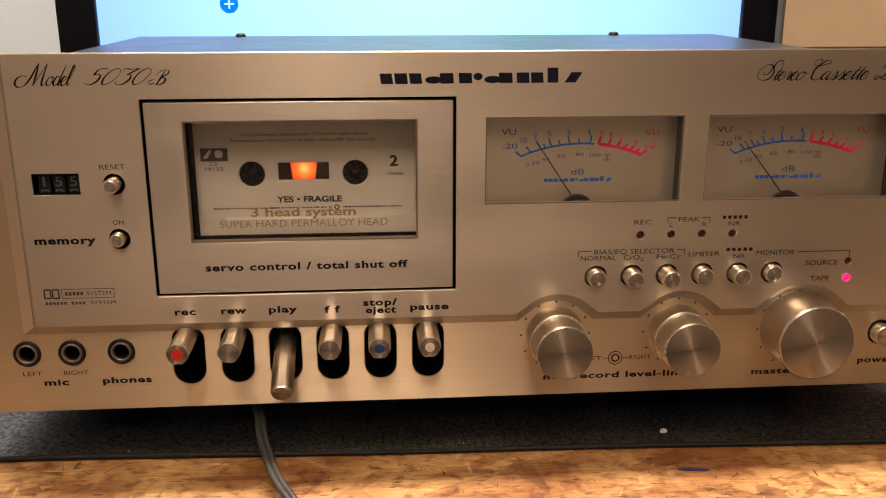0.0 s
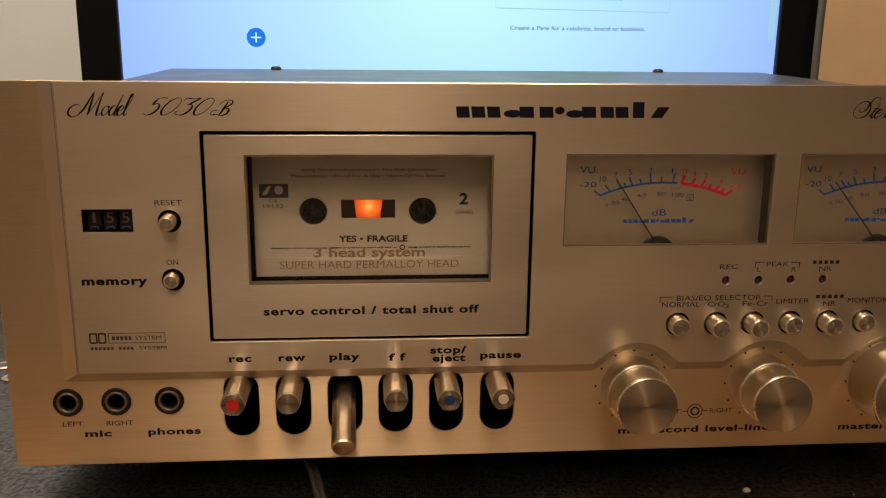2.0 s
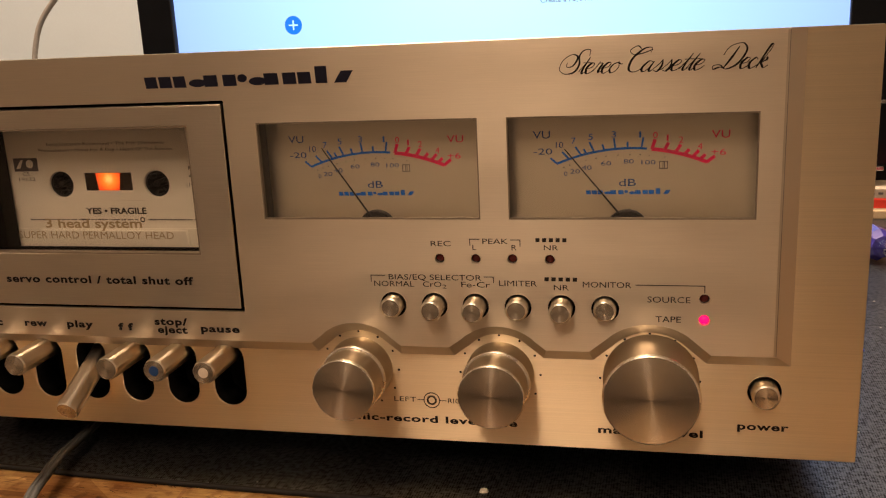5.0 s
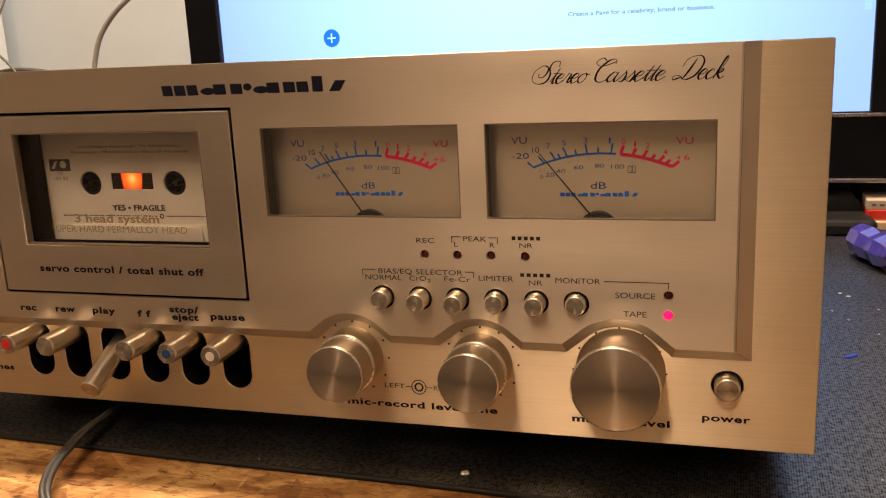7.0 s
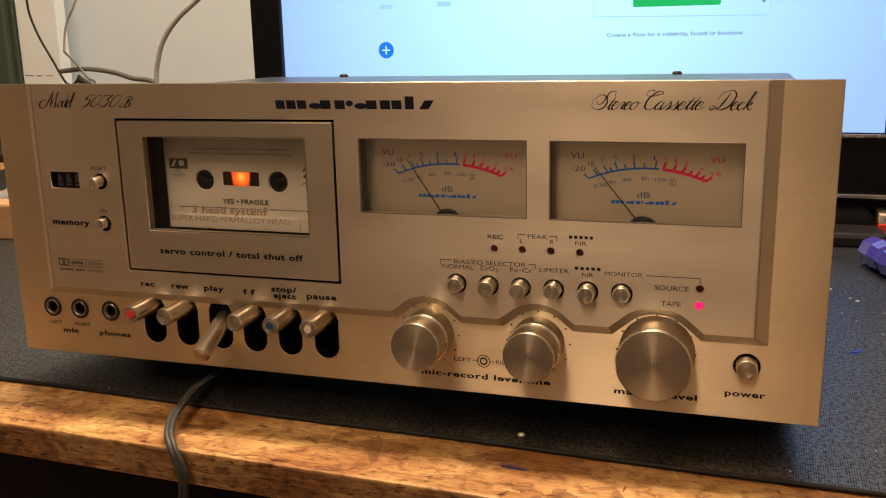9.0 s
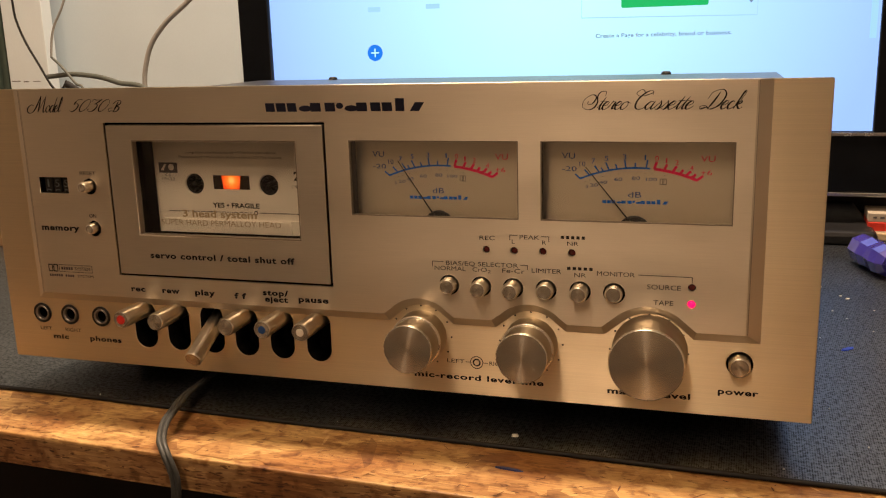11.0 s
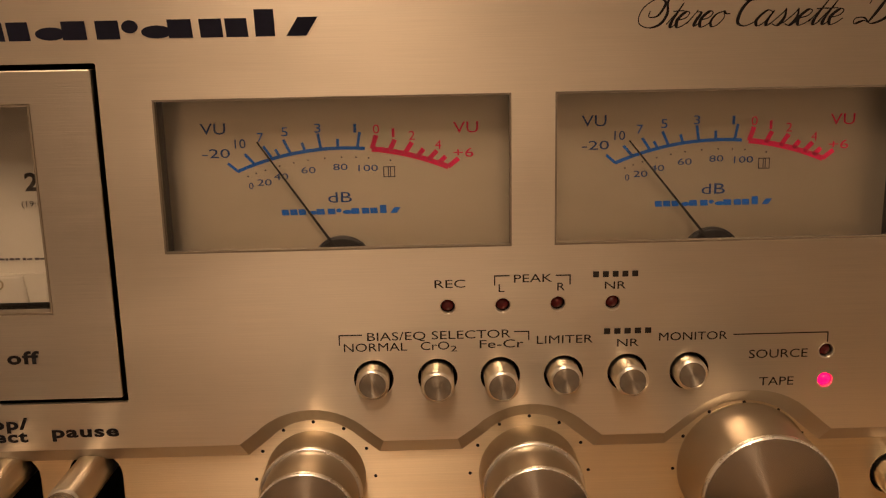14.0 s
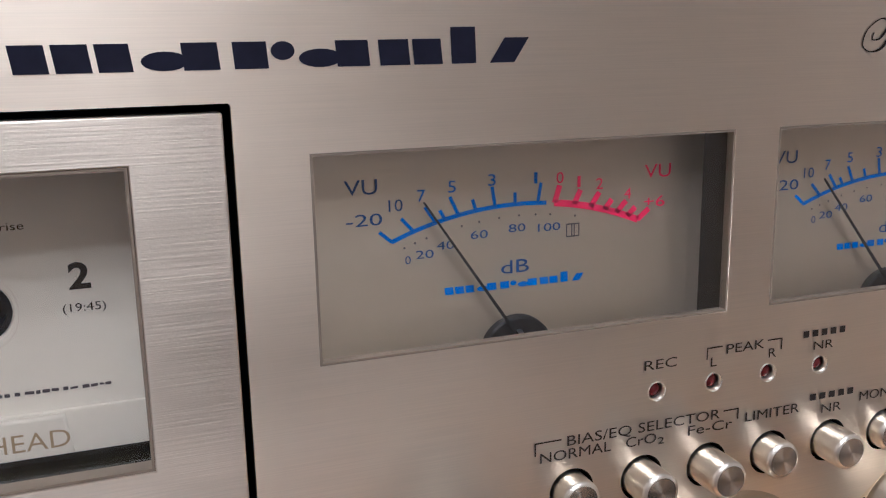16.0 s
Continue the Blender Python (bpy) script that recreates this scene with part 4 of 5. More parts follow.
# ---- meters ----
def meter(x0, x1, needle_tip):
    s = x0 - 209.3
    m = part("level_meter", frame_ring(x0 - 0.6, 95.5, x1 + 0.6, 140.5, 1.9, 11.4, 1.5), METER_WALL, deck, "level meter with a beige dial behind a clear window")
    part("dial", plate(rect(x0 - 1, 95, x1 + 1, 141), [], 10.4, 0.8), DIAL, m, "satin beige meter dial")
    # added liner, dark so that the edge of the opening does not glint
    part("window_rim", frame_ring(x0 + 0.45, 101.95, x1 - 0.45, 136.25, 0.02, 1.85, 0.42), RIM_DULL, m, "dark liner added over the bright cut edge of the meter window")
    pane = part("window_pane", box(x0 + 0.5, x1 - 0.5, 1.0, 1.7, 102.0, 136.2), PANE, m, "clear meter window")
    pane.visible_shadow = False
    cx, cz, r, px, pz, y = 250.3 + s, 59.3, 64.8, 249.2 + s, 98.6, 10.4
    def on_arc(x):
        return x + s, cz + math.sqrt(r * r - (x + s - cx) ** 2)
    def sweep(a, b, n=14, w=0.8):
        pts = [on_arc(a + (b - a) * i / n) for i in range(n + 1)]
        return [stroke(*p, *q, w) for p, q in zip(pts, pts[1:])]
    def tick(x, length, w=0.66):
        p = Vector(on_arc(x))
        d = (p - Vector((px, pz))).normalized()
        return stroke(*p, *(p + d * length), w)
    marks(sweep(225.2, 255.6) + [tick(225.3, 3.0), tick(229.4, 3.4), tick(233.6, 3.6), tick(235.4, 2.0), tick(238.0, 3.8), tick(241.4, 2.2), tick(245.2, 3.8), tick(249.2, 2.2), tick(253.8, 3.8)], y, INK_BLUE, m, "dial_scale", "blue dial scale")
    marks(sweep(257.2, 275.4, 14, 1.3) + [tick(257.3, 3.4, 1.15), tick(261.4, 3.0, 1.15), tick(265.0, 3.2, 1.15), tick(268.0, 2.4, 1.15), tick(270.6, 3.0, 1.15), tick(273.0, 2.4, 1.15), tick(275.3, 3.2, 1.15)], y, INK_RED, m, "dial_scale", "red dial scale")
    for words, x, z, h, ink in (("VU", 220.0, 129.2, 2.6, INK_NUM), ("-20", 220.4, 123.4, 2.1, INK_NUM), ("10", 226.2, 125.6, 2.1, INK_NUM), ("7", 231.0, 127.0, 2.1, INK_BLUE), ("5", 236.8, 128.2, 2.1, INK_BLUE), ("3", 244.6, 128.9, 2.1, INK_BLUE), ("1", 253.4, 128.7, 2.1, INK_BLUE),
                                ("0", 258.4, 128.4, 2.1, INK_RED), ("1", 262.4, 127.4, 2.1, INK_RED), ("2", 266.8, 126.7, 2.1, INK_RED), ("4", 273.0, 124.4, 2.1, INK_RED), ("+6", 279.0, 122.4, 2.1, INK_RED), ("VU", 279.6, 128.4, 2.6, INK_RED),
                                ("0", 228.2, 115.5, 1.5, INK_NUM), ("20", 231.4, 116.3, 1.5, INK_NUM), ("40", 235.4, 117.6, 1.5, INK_NUM), ("60", 242.0, 119.0, 1.5, INK_NUM), ("80", 249.6, 119.6, 1.5, INK_NUM), ("100", 256.2, 119.2, 1.5, INK_NUM), ("dB", 249.2, 112.3, 2.5, INK_NUM)):
        half = h * (0.36 if len(words) == 1 else 0.42 * len(words) + 0.3)
        if words == "10":
            half = h * 0.62
        if words == "1":
            half = h * 0.16
        lettering(words, x + s - half, x + s + half, z - h * 0.5, h, y, ink, m, f'printed "{words}"')
    small = [disc(x + s, on_arc(x)[1] - 2.2, 0.22, 8) for x in (227.6, 229.6, 231.8, 235.2, 238.6, 242.0, 246.0, 250.0, 253.4, 256.4, 261.6)]
    small += [stroke(259.8 + s, 117.0, 262.6 + s, 117.0, 0.25), stroke(259.8 + s, 119.4, 262.6 + s, 119.4, 0.25)] + [stroke(x + s, 116.9, x + s, 119.5, 0.25) for x in (259.9, 261.0, 261.5, 262.5)]
    marks(small, y, INK_GREY, m, "print_mark", "small grey dial dots and square mark")
    maker_mark(235.0 + s, 264.0 + s, 108.2, 109.6, y, INK_BLUE, m, "small blue slab of the maker's mark")
    part("needle_hub", lathe([(8.6, 0), (8.7, 6.9), (9.0, 7.4), (10.3, 7.5)], 40), BLACK, m, "black needle hub", at=(px * k, 0, 95.5 * k))
    part("hub_screw", lathe([(8.0, 0), (8.1, 0.8), (8.6, 0.9)], 16), STEEL, m, "tiny bright pivot screw", at=(px * k, 0, 99.6 * k))
    tip = (needle_tip[0] + s, needle_tip[1])
    d = Vector((tip[0] - px, tip[1] - pz))
    bm = bmesh.new()
    n = Vector((-d.y, d.x)).normalized()
    ring = [(px + n.x * 0.32, pz + n.y * 0.32), (px - n.x * 0.32, pz - n.y * 0.32), (tip[0] - n.x * 0.16, tip[1] - n.y * 0.16), (tip[0] + n.x * 0.16, tip[1] + n.y * 0.16)]
    front = [bm.verts.new((x * k, 7.6 * k, z * k)) for x, z in ring]
    back = [bm.verts.new((x * k, 7.9 * k, z * k)) for x, z in ring]
    bm.faces.new(front)
    bm.faces.new(back[::-1])
    for i in range(4):
        j = (i + 1) % 4
        bm.faces.new((front[i], back[i], back[j], front[j]))
    bmesh.ops.recalc_face_normals(bm, faces=bm.faces)
    part("needle", bm, BLACK, m, "thin black needle at rest near the low end")
    return m


meter(*METERS[0], (230.6, 126.2))
meter(*METERS[1], (228.0, 124.6))

# ---- buttons, lamps, jacks, keys, knobs ----
def push_button(cx, cz, face, radius, hole, y0, group_label):
    b = part("push_button", lathe([(14.0, radius), (face + 0.9, radius), (face + 0.25, radius - 0.25), (face, radius - 0.8)], 32), ALU_ROUND, deck, group_label, at=(cx * k, 0, cz * k), smooth=True)
    part("button_face", lathe([(face, radius - 0.8), (face - 0.02, 0)], 32), TURNED, b, "turned button face")
    part("button_sleeve", lathe([(y0 + 0.3, hole), (y0 + 0.3, hole - 0.35), (15.0, hole - 0.35)], 32), BLACK_DEEP, b, "black hole round the button")
    return b


for x, face in BUTTONS:
    push_button(x - 0.1, BUTTON_Z, face, 3.95, 5.0, 0.0, "round satin aluminium push button")
push_button(63.8, 112.5, -6.2, 2.9, 4.4, 0.0, "small round reset button")
push_button(63.6, 90.4, -3.6, 2.9, 4.4, 0.0, "small round memory button")
push_button(POWER[0], POWER[1] - 0.2, -1.0, 4.7, 5.8, 4.0, "round power button pressed in")
for i, (x, z) in enumerate(LEDS):
    lit = i == 5
    led = part("indicator_lamp", lathe([(4.0, 1.6), (0.5, 1.55), (-0.2, 1.2), (-0.55, 0.6), (-0.65, 0)] if lit else [(4.0, 1.6), (1.6, 1.55), (0.9, 1.1), (0.7, 0)], 20), LED_LIT if lit else LED_DARK, deck, "lit red indicator lamp" if lit else "unlit dark red indicator lamp", at=(x * k, 0, z * k), smooth=True)
    part("lamp_ring", lathe([(0.2, 1.74), (-0.12, 1.95), (0.2, 2.15)], 20), CHROME, led)
for x, z in JACKS:
    j = part("jack_socket", lathe([(4.3, 5.6), (3.4, 5.5), (3.2, 5.0), (3.3, 4.5), (3.9, 4.3)], 36), BLACK, deck, "black jack socket ring", at=(x * k, 0, z * k), smooth=True)
    part("metal_bush", lathe([(3.9, 4.3), (3.2, 4.15), (3.1, 3.6), (3.6, 3.15), (6.0, 3.1)], 36), DULL_STEEL, j, "worn metal bush", smooth=True)
    part("bore", lathe([(5.2, 3.05), (14.0, 2.9), (14.0, 0)], 28), BLACK_DEEP, j)

ROD_R, ROD_FLAT = 4.6, 4.34


def rod_profile():
    pts = []
    for i in range(48):
        a = 2 * math.pi * i / 48
        near = (a - math.pi / 2 + math.pi / 6) % (math.pi / 3) - math.pi / 6
        r = min(ROD_R, ROD_FLAT / max(math.cos(near), 0.1))
        pts.append((r * math.cos(a), r * math.sin(a)))
    return pts


def rod(length):
    """A key: a rod with flats along it, its end slightly chamfered; it points to -y from its root at the origin."""
    bm = bmesh.new()
    rings = []
    for d, s in ((8.0, 1.0), (-(length - 0.7), 1.0), (-length, 0.9)):
        rings.append([bm.verts.new((u * s * k, d * k, v * s * k)) for u, v in rod_profile()])
    for a, b in zip(rings, rings[1:]):
        for i in range(48):
            j = (i + 1) % 48
            bm.faces.new((a[i], a[j], b[j], b[i]))
    bmesh.ops.recalc_face_normals(bm, faces=bm.faces)
    return bm


KEY_CAPS = (RED_CAP, None, None, None, BLUE_CAP, WHITE_CAP)
KEY_WORDS = ("record key with a red end", "rewind key", "play key, pressed down", "fast forward key", "stop key with a blue end", "pause key with a white end")
for i, x in enumerate(KEY_X):
    down = i == 2
    length, root, tilt = (26.3, 40.0, 26.5) if down else (21.0, 46.6, 0.0)
    root_y = 8.0 if down else 5.5
    key = part("transport_key", rod(length), ALU_ROUND, deck, "satin aluminium " + KEY_WORDS[i], at=((x - 0.4) * k, root_y * k, root * k), rot=(tilt, 0, 0))
    part("key_end", lathe([(-length, ROD_R * 0.88), (-length - 0.03, 0)], 32), TURNED, key, "turned key end")
    if KEY_CAPS[i]:
        part("end_insert", lathe([(-length, 2.4 if i == 0 else 2.0), (-length - 0.25, 2.25 if i == 0 else 1.85), (-length - 0.3, 0)], 28), KEY_CAPS[i], key, "coloured round insert")
    part("slot_liner", plate([(a, b) for a, b in slot(x, 24.6, 52.0, 7.2)], [slot(x, 25.3, 51.3, 6.5)], 4.35, 14.0), BLACK_DEEP, deck, "black liner of a key slot")
part("key_bay", box(74, 199, 18.5, 20, 20, 60), BLACK_DEEP, deck, "black bay behind the keys")


def knob_double(cx, cz):
    base = part("level_knob", lathe([(4.0, 12.5), (-5.4, 12.4), (-6.0, 12.2), (-6.2, 11.9)], 64), KNOB_SIDE, deck, "double level knob of turned aluminium", at=(cx * k, 0, cz * k), smooth=True)
    part("rear_rim", lathe([(-5.4, 12.47), (-5.8, 12.4), (-6.1, 12.2), (-6.22, 11.9), (-6.25, 11.5)], 64), CHROME, base, "bright rim of the rear ring", smooth=True)
    part("front_knob", lathe([(-6.2, 11.5), (-17.2, 11.75)], 64), KNOB_SIDE, base, "front knob", smooth=True)
    part("front_rim", lathe([(-16.9, 11.8), (-17.45, 11.75), (-17.75, 11.58), (-17.9, 11.3)], 64), CHROME, base, "bright bevelled rim", smooth=True)
    part("front_face", lathe([(-17.89, 11.35), (-17.90, 0)], 64), TURNED, base, "turned knob face with radial sheen")
    return base


def knob_single(cx, cz):
    base = part("master_knob", lathe([(4.0, 16.6), (2.6, 16.6), (2.2, 16.0), (-14.4, 16.2)], 72), KNOB_SIDE, deck, "large master level knob of turned aluminium", at=(cx * k, 0, cz * k), smooth=True)
    part("front_rim", lathe([(-14.3, 16.26), (-14.95, 16.18), (-15.3, 15.95), (-15.5, 15.6)], 72), CHROME, base, "bright bevelled rim", smooth=True)
    part("front_face", lathe([(-15.49, 15.65), (-15.50, 0)], 72), TURNED, base, "turned knob face with radial sheen")
    return base


knob_double(240.4, 42.9)
knob_double(293.6, 42.7)
knob_single(347.4, 43.0)

# ---- tape counter ----
counter = part("tape_counter", frame_ring(32.8, 108.3, 50.8, 116.8, 0.6, 9, 0.8), BLACK, deck, "three digit tape counter in a black window")
part("counter_back", box(32, 52, 8.6, 9.2, 107, 118), BLACK_DEEP, counter)
for i, (digit, nxt) in enumerate((("1", "2"), ("5", "6"), ("5", "6"))):
    cx = 36.6 + 5.6 * i
    part("digit_wheel", box(cx - 2.5, cx + 2.5, 2.6, 8, 108.6, 116.4, 0.6), BLACK, counter, "black digit wheel")
    lettering(digit, cx - (0.5 if digit == "1" else 1.3), cx + (0.5 if digit == "1" else 1.3), 111.4, 3.8, 2.5, INK_PALE, counter, f'pale digit "{digit}"')
    marks([stroke(cx - 1.2, 109.9, cx + 1.2, 109.9, 0.45), stroke(cx - 1.2, 109.9, cx - 1.2, 108.9, 0.4), stroke(cx + 1.2, 109.9, cx + 1.2, 108.9, 0.4)], 2.5, INK_PALE, counter, "digit_top", "top of the next digit")

# ---- the cassette in the door ----
tape = thing("cassette_tape", "cream music cassette playing side two behind the door window", "cassette")
CX, CZ, CY = 135.7, 111.8, 17.8
window = rect(CX - 10.4, CZ - 2.6, CX + 10.4, CZ + 4.6)
shell = part("shell", plate(rect(CX - 49.0, CZ - 32, CX + 49.0, CZ + 30, 1.5, 3), [disc(CX - 21.2, CZ, 5.3), disc(CX + 21.2, CZ, 5.3), window], CY, 9.5, 0.5), SHELL, tape, "cream plastic shell")
part("lower_step", plate(rect(CX - 48.6, CZ - 31.6, CX + 48.6, CZ - 18.0), [], CY - 0.5, 0.7, 0.2), SHELL, tape, "slightly raised lower edge of the shell")
trap = [(CX - 34.4, CZ - 32), (CX + 34.4, CZ - 32), (CX + 32.6, CZ - 18.4), (CX - 32.6, CZ - 18.4)]
part("head_bulge", plate(trap, [], CY - 2.0, 1.7, 0.5), SHELL, tape, "thicker lower part of the shell")
part("bay_ledge", box(86.6, 186.6, CY - 4.4, CY - 2.6, 78, 86.9, 0.4), BLACK_DEEP, deck, "black ledge under the cassette")
part("side_guide", box(84.5, 92.0, CY - 1.6, CY - 0.6, 80, 141, 0.3), BLACK_DEEP, deck, "black guide at the side of the cassette bay")
for hx in (CX - 21.2, CX + 21.2):
    hub = part("reel_hub", lathe([(CY + 1.0, 5.2), (CY + 1.0, 4.3), (CY + 4, 4.2), (CY + 8, 4.2), (CY + 8, 0)], 32), BLACK, tape, "dark reel hub", at=(hx * k, 0, CZ * k))
    for i in range(6):
        a = radians(60 * i + 12)
        part("hub_tooth", box(-0.45, 0.45, CY + 1.2, CY + 4.5, 2.9, 4.4), BLACK, hub, rot=(0, math.degrees(a), 0))
    part("spindle", lathe([(CY - 0.5, 0), (CY, 1.3), (CY + 9, 1.6)], 16), BLACK, hub, "deck spindle")
rim = [stroke(*p, *q, 0.18) for p, q in zip(rect(CX - 27.4, CZ - 6.6, CX + 27.4, CZ + 6.6, 6.0, 6), rect(CX - 27.4, CZ - 6.6, CX + 27.4, CZ + 6.6, 6.0, 6)[1:] + rect(CX - 27.4, CZ - 6.6, CX + 27.4, CZ + 6.6, 6.0, 6)[:1])]
marks(rim, CY, WHITE_CAP, tape, "moulded_line", "fine moulded line round the hubs")
part("tape_window", plate(rect(CX - 11, CZ - 3, CX + 11, CZ + 5), [], CY + 0.6, 0.8), SMOKE, tape, "smoked tape window")
marks([[(CX - 5.4, CZ + 4.6), (CX + 5.6, CZ + 4.6), (CX + 4.6, CZ - 2.5), (CX - 4.6, CZ - 2.5)]], CY + 0.4, LAMP_GLOW, tape, "lamp_glow", "orange lamp glowing between the tape packs")
for words, a, b, z, h, ink in (("YES • FRAGILE", CX - 11.6, CX + 15.4, 99.8, 2.4, INK_FINE), ("2", 171.2, 174.6, 114.6, 4.2, INK_FINE), ("(19:45)", 169.8, 176.6, 110.6, 1.4, INK_FINE), ("CS", 97.6, 100.8, 115.6, 1.4, INK_FINE), ("19132", 95.6, 103.2, 113.4, 1.5, INK_FINE),
                               ("Long Distance Runaround • The Fish (Shindleria", 110.6, 162.2, 127.6, 1.3, INK_FINE), ("Praematurus) • Mood For A Day • Heart Of The Sunrise", 106.6, 165.4, 125.2, 1.3, INK_FINE)):
    lettering(words, a, b, z, h, CY, ink, tape, "small black print on the cassette", bold=0.03 if h > 2 else 0.0)
bars, x, rnd = [], 98.0, random.Random(5)
while x < 175.5:
    w = rnd.uniform(0.5, 1.5)
    if not 147.4 < x < 150.6:
        bars.append(stroke(x, 97.4 + rnd.uniform(-0.08, 0.08), x + w, 97.4, rnd.uniform(0.35, 0.7)))
    x += w + rnd.choice((0.2, 0.25, 0.3, 0.7))
marks(bars, CY, INK_GREY, tape, "print_bar", "tiny line of print that cannot be read")
marks(ring_mark(148.9, 97.4, 0.9, 0.5, 12), CY, INK_FINE, tape, "print_mark", "small round mark")
logo = [rect(94.2, 117.4, 105.2, 122.8)]
marks(logo, CY, INK_GREY, tape, "label_mark", "dark record company mark")
marks([disc(101.6, 120.4, 1.7, 20), [(95.2, 118.6), (97.0, 118.6), (98.8, 122.0), (97.6, 122.0)]], CY - 0.14, WHITE_CAP, tape, "label_mark", "pale shapes in the mark")


# ---- monitor behind the deck ----
monitor = thing("computer_monitor", "wide black computer monitor with a lit pale blue web page", "monitor", at=(0, 0.475, 0))
MX0, MX1, MZ0, MZ1 = -71.5, 500.5, 93.0, 416.0
part("bezel", plate(rect(MX0 - 32.8, 40.0, MX1 + 36.0, MZ1 + 28, 4, 3), [rect(MX0, MZ0, MX1, MZ1)], -5, 12, 1.0), BEZEL, monitor, "glossy black screen bezel")
part("back_shell", box(MX0 - 30, MX1 + 31, 7, 55, 38, MZ1 + 26, 6), BLACK, monitor, "black back shell")
screen = part("screen", plate(rect(MX0 - 1, MZ0 - 1, MX1 + 1, MZ1 + 1), [], 1.5, 3), SCREEN_LIGHT, monitor, "lit screen with a pale page")
part("trim_strip", box(MX0 - 30, MX1 + 31, -6.2, -4.6, 89.2, 92.2, 0.4), SILVER_TRIM, monitor, "thin silver trim line")
part("trim_strip", box(MX0 - 30, MX1 + 31, -6.6, -1, 36.0, 39.6, 0.6), SILVER_TRIM, monitor, "silver trim along the lower edge")
part("stand_neck", box(170, 260, 15, 45, 8, 60, 4), BLACK, monitor, "black stand neck")
# base runs wide so its black stands for the shade below the screen
part("stand_base", box(20, 505, -45, 130, 0, 12, 4), BLACK, monitor, "black stand base, widened to darken the gap under the screen")
marks([disc(41.5, 170.0, 8.0, 40)], 1.3, SCREEN_BLUE, screen, "page_icon", "round blue button on the page")
marks([stroke(37.3, 170, 45.7, 170, 1.3), stroke(41.5, 165.8, 41.5, 174.2, 1.3)], 1.15, SCREEN_WHITE, screen, "page_icon", "white plus sign")
marks([rect(283.0, 204.5, 359.5, 230.0, 1.5, 3)], 1.3, SCREEN_GREEN, screen, "page_button", "green button on the page")
marks([stroke(247, 196.8, 401, 194.6, 0.9), stroke(247, 196.8, 247, 330, 0.5), stroke(401, 194.6, 401, 330, 0.5)], 1.3, SCREEN_FAINT, screen, "page_card", "faint card outline on the page")
marks([rect(492.5, 172, 498.0, 330)], 1.3, SCREEN_FAINT, screen, "scroll_bar", "grey scroll bar")
for bar in (rect(36, 209.5, 49, 214), rect(96, 210.5, 110, 215), rect(60, 240, 190, 252), rect(60, 262, 160, 270), rect(262, 262, 386, 274)):
    marks([bar], 1.3, SCREEN_FAINT, screen, "page_bar", "faint bar of page content")
lettering("Create a Page for a celebrity, brand or business.", 260.0, 380.0, 178.6, 3.4, 1.4, SCREEN_GREY, screen, 'grey page words "Create a Page for a celebrity, brand or business"', bold=0.018)
marks([[(392.5, 208.5), (395.5, 205.0), (397.5, 207.5), (395.5, 212)]], 1.2, SCREEN_GREY, screen, "pointer", "mouse pointer")

# ---- cord from under the deck over the bench edge ----
cord = thing("twin_cable", "grey black twin cord hanging over the bench edge", "cable")
CORD_PATH = [(92, 120, 2.0), (104, 50, 3.0), (112, 14, 5.0), (116, -10, 6.6), (120.6, -28, 6.6), (125.2, -43, 6.2), (132.4, -57, 4.4), (138.5, -63, 0), (142.5, -64, -10), (141.4, -63, -22), (138, -62, -40), (137.5, -61, -80), (138, -61, -140), (140, -61, -220)]
part("strand", tube([(x - 1.0, y - 0.3, z) for x, y, z in CORD_PATH], 1.35), CORD, cord, "one strand of the twin cord")
part("strand", tube([(x + 1.0, y + 0.3, z) for x, y, z in CORD_PATH], 1.35), CORD, cord, "one strand of the twin cord")

# ---- scraps and washers on the mat ----
washer = thing("washer", "flat zinc washer lying on the black mat", "washer", "washers on the mat", at=(-0.062, 0.151, 0.0))
part("ring", lathe([(0.0, 2.7), (0.0, 5.0), (0.3, 5.3), (0.8, 5.3), (1.0, 5.0), (1.0, 2.9), (0.0, 2.7)], 32, "z"), ZINC, washer)
copy_thing(washer, pose(-0.051, 0.133, 0.0, 0, 0, 40))
copy_thing(washer, pose(-0.062, 0.119, 0.0, 0, 0, 80))


def scrap(name, x, y, z, lx, ly, h, turn, m, label):
    rnd = random.Random(int(x * 7 + y))
    bm = bmesh.new()
    ring = [(math.cos(a) * lx / 2 * rnd.uniform(0.7, 1.1), math.sin(a) * ly / 2 * rnd.uniform(0.7, 1.1)) for a in [2 * math.pi * i / 7 for i in range(7)]]
    low = [bm.verts.new((u * k, v * k, 0)) for u, v in ring]
    high = [bm.verts.new((u * 0.85 * k, v * 0.85 * k, h * k * rnd.uniform(0.6, 1.2))) for u, v in ring]
    bm.faces.new(low[::-1])
    bm.faces.new(high)
    for i in range(7):
        j = (i + 1) % 7
        bm.faces.new((low[i], low[j], high[j], high[i]))
    ob = part(name, bm, m, None, label, at=(x * k, y * k, z * k), rot=(0, 0, turn))
    return tagged(ob, label, "scrap")


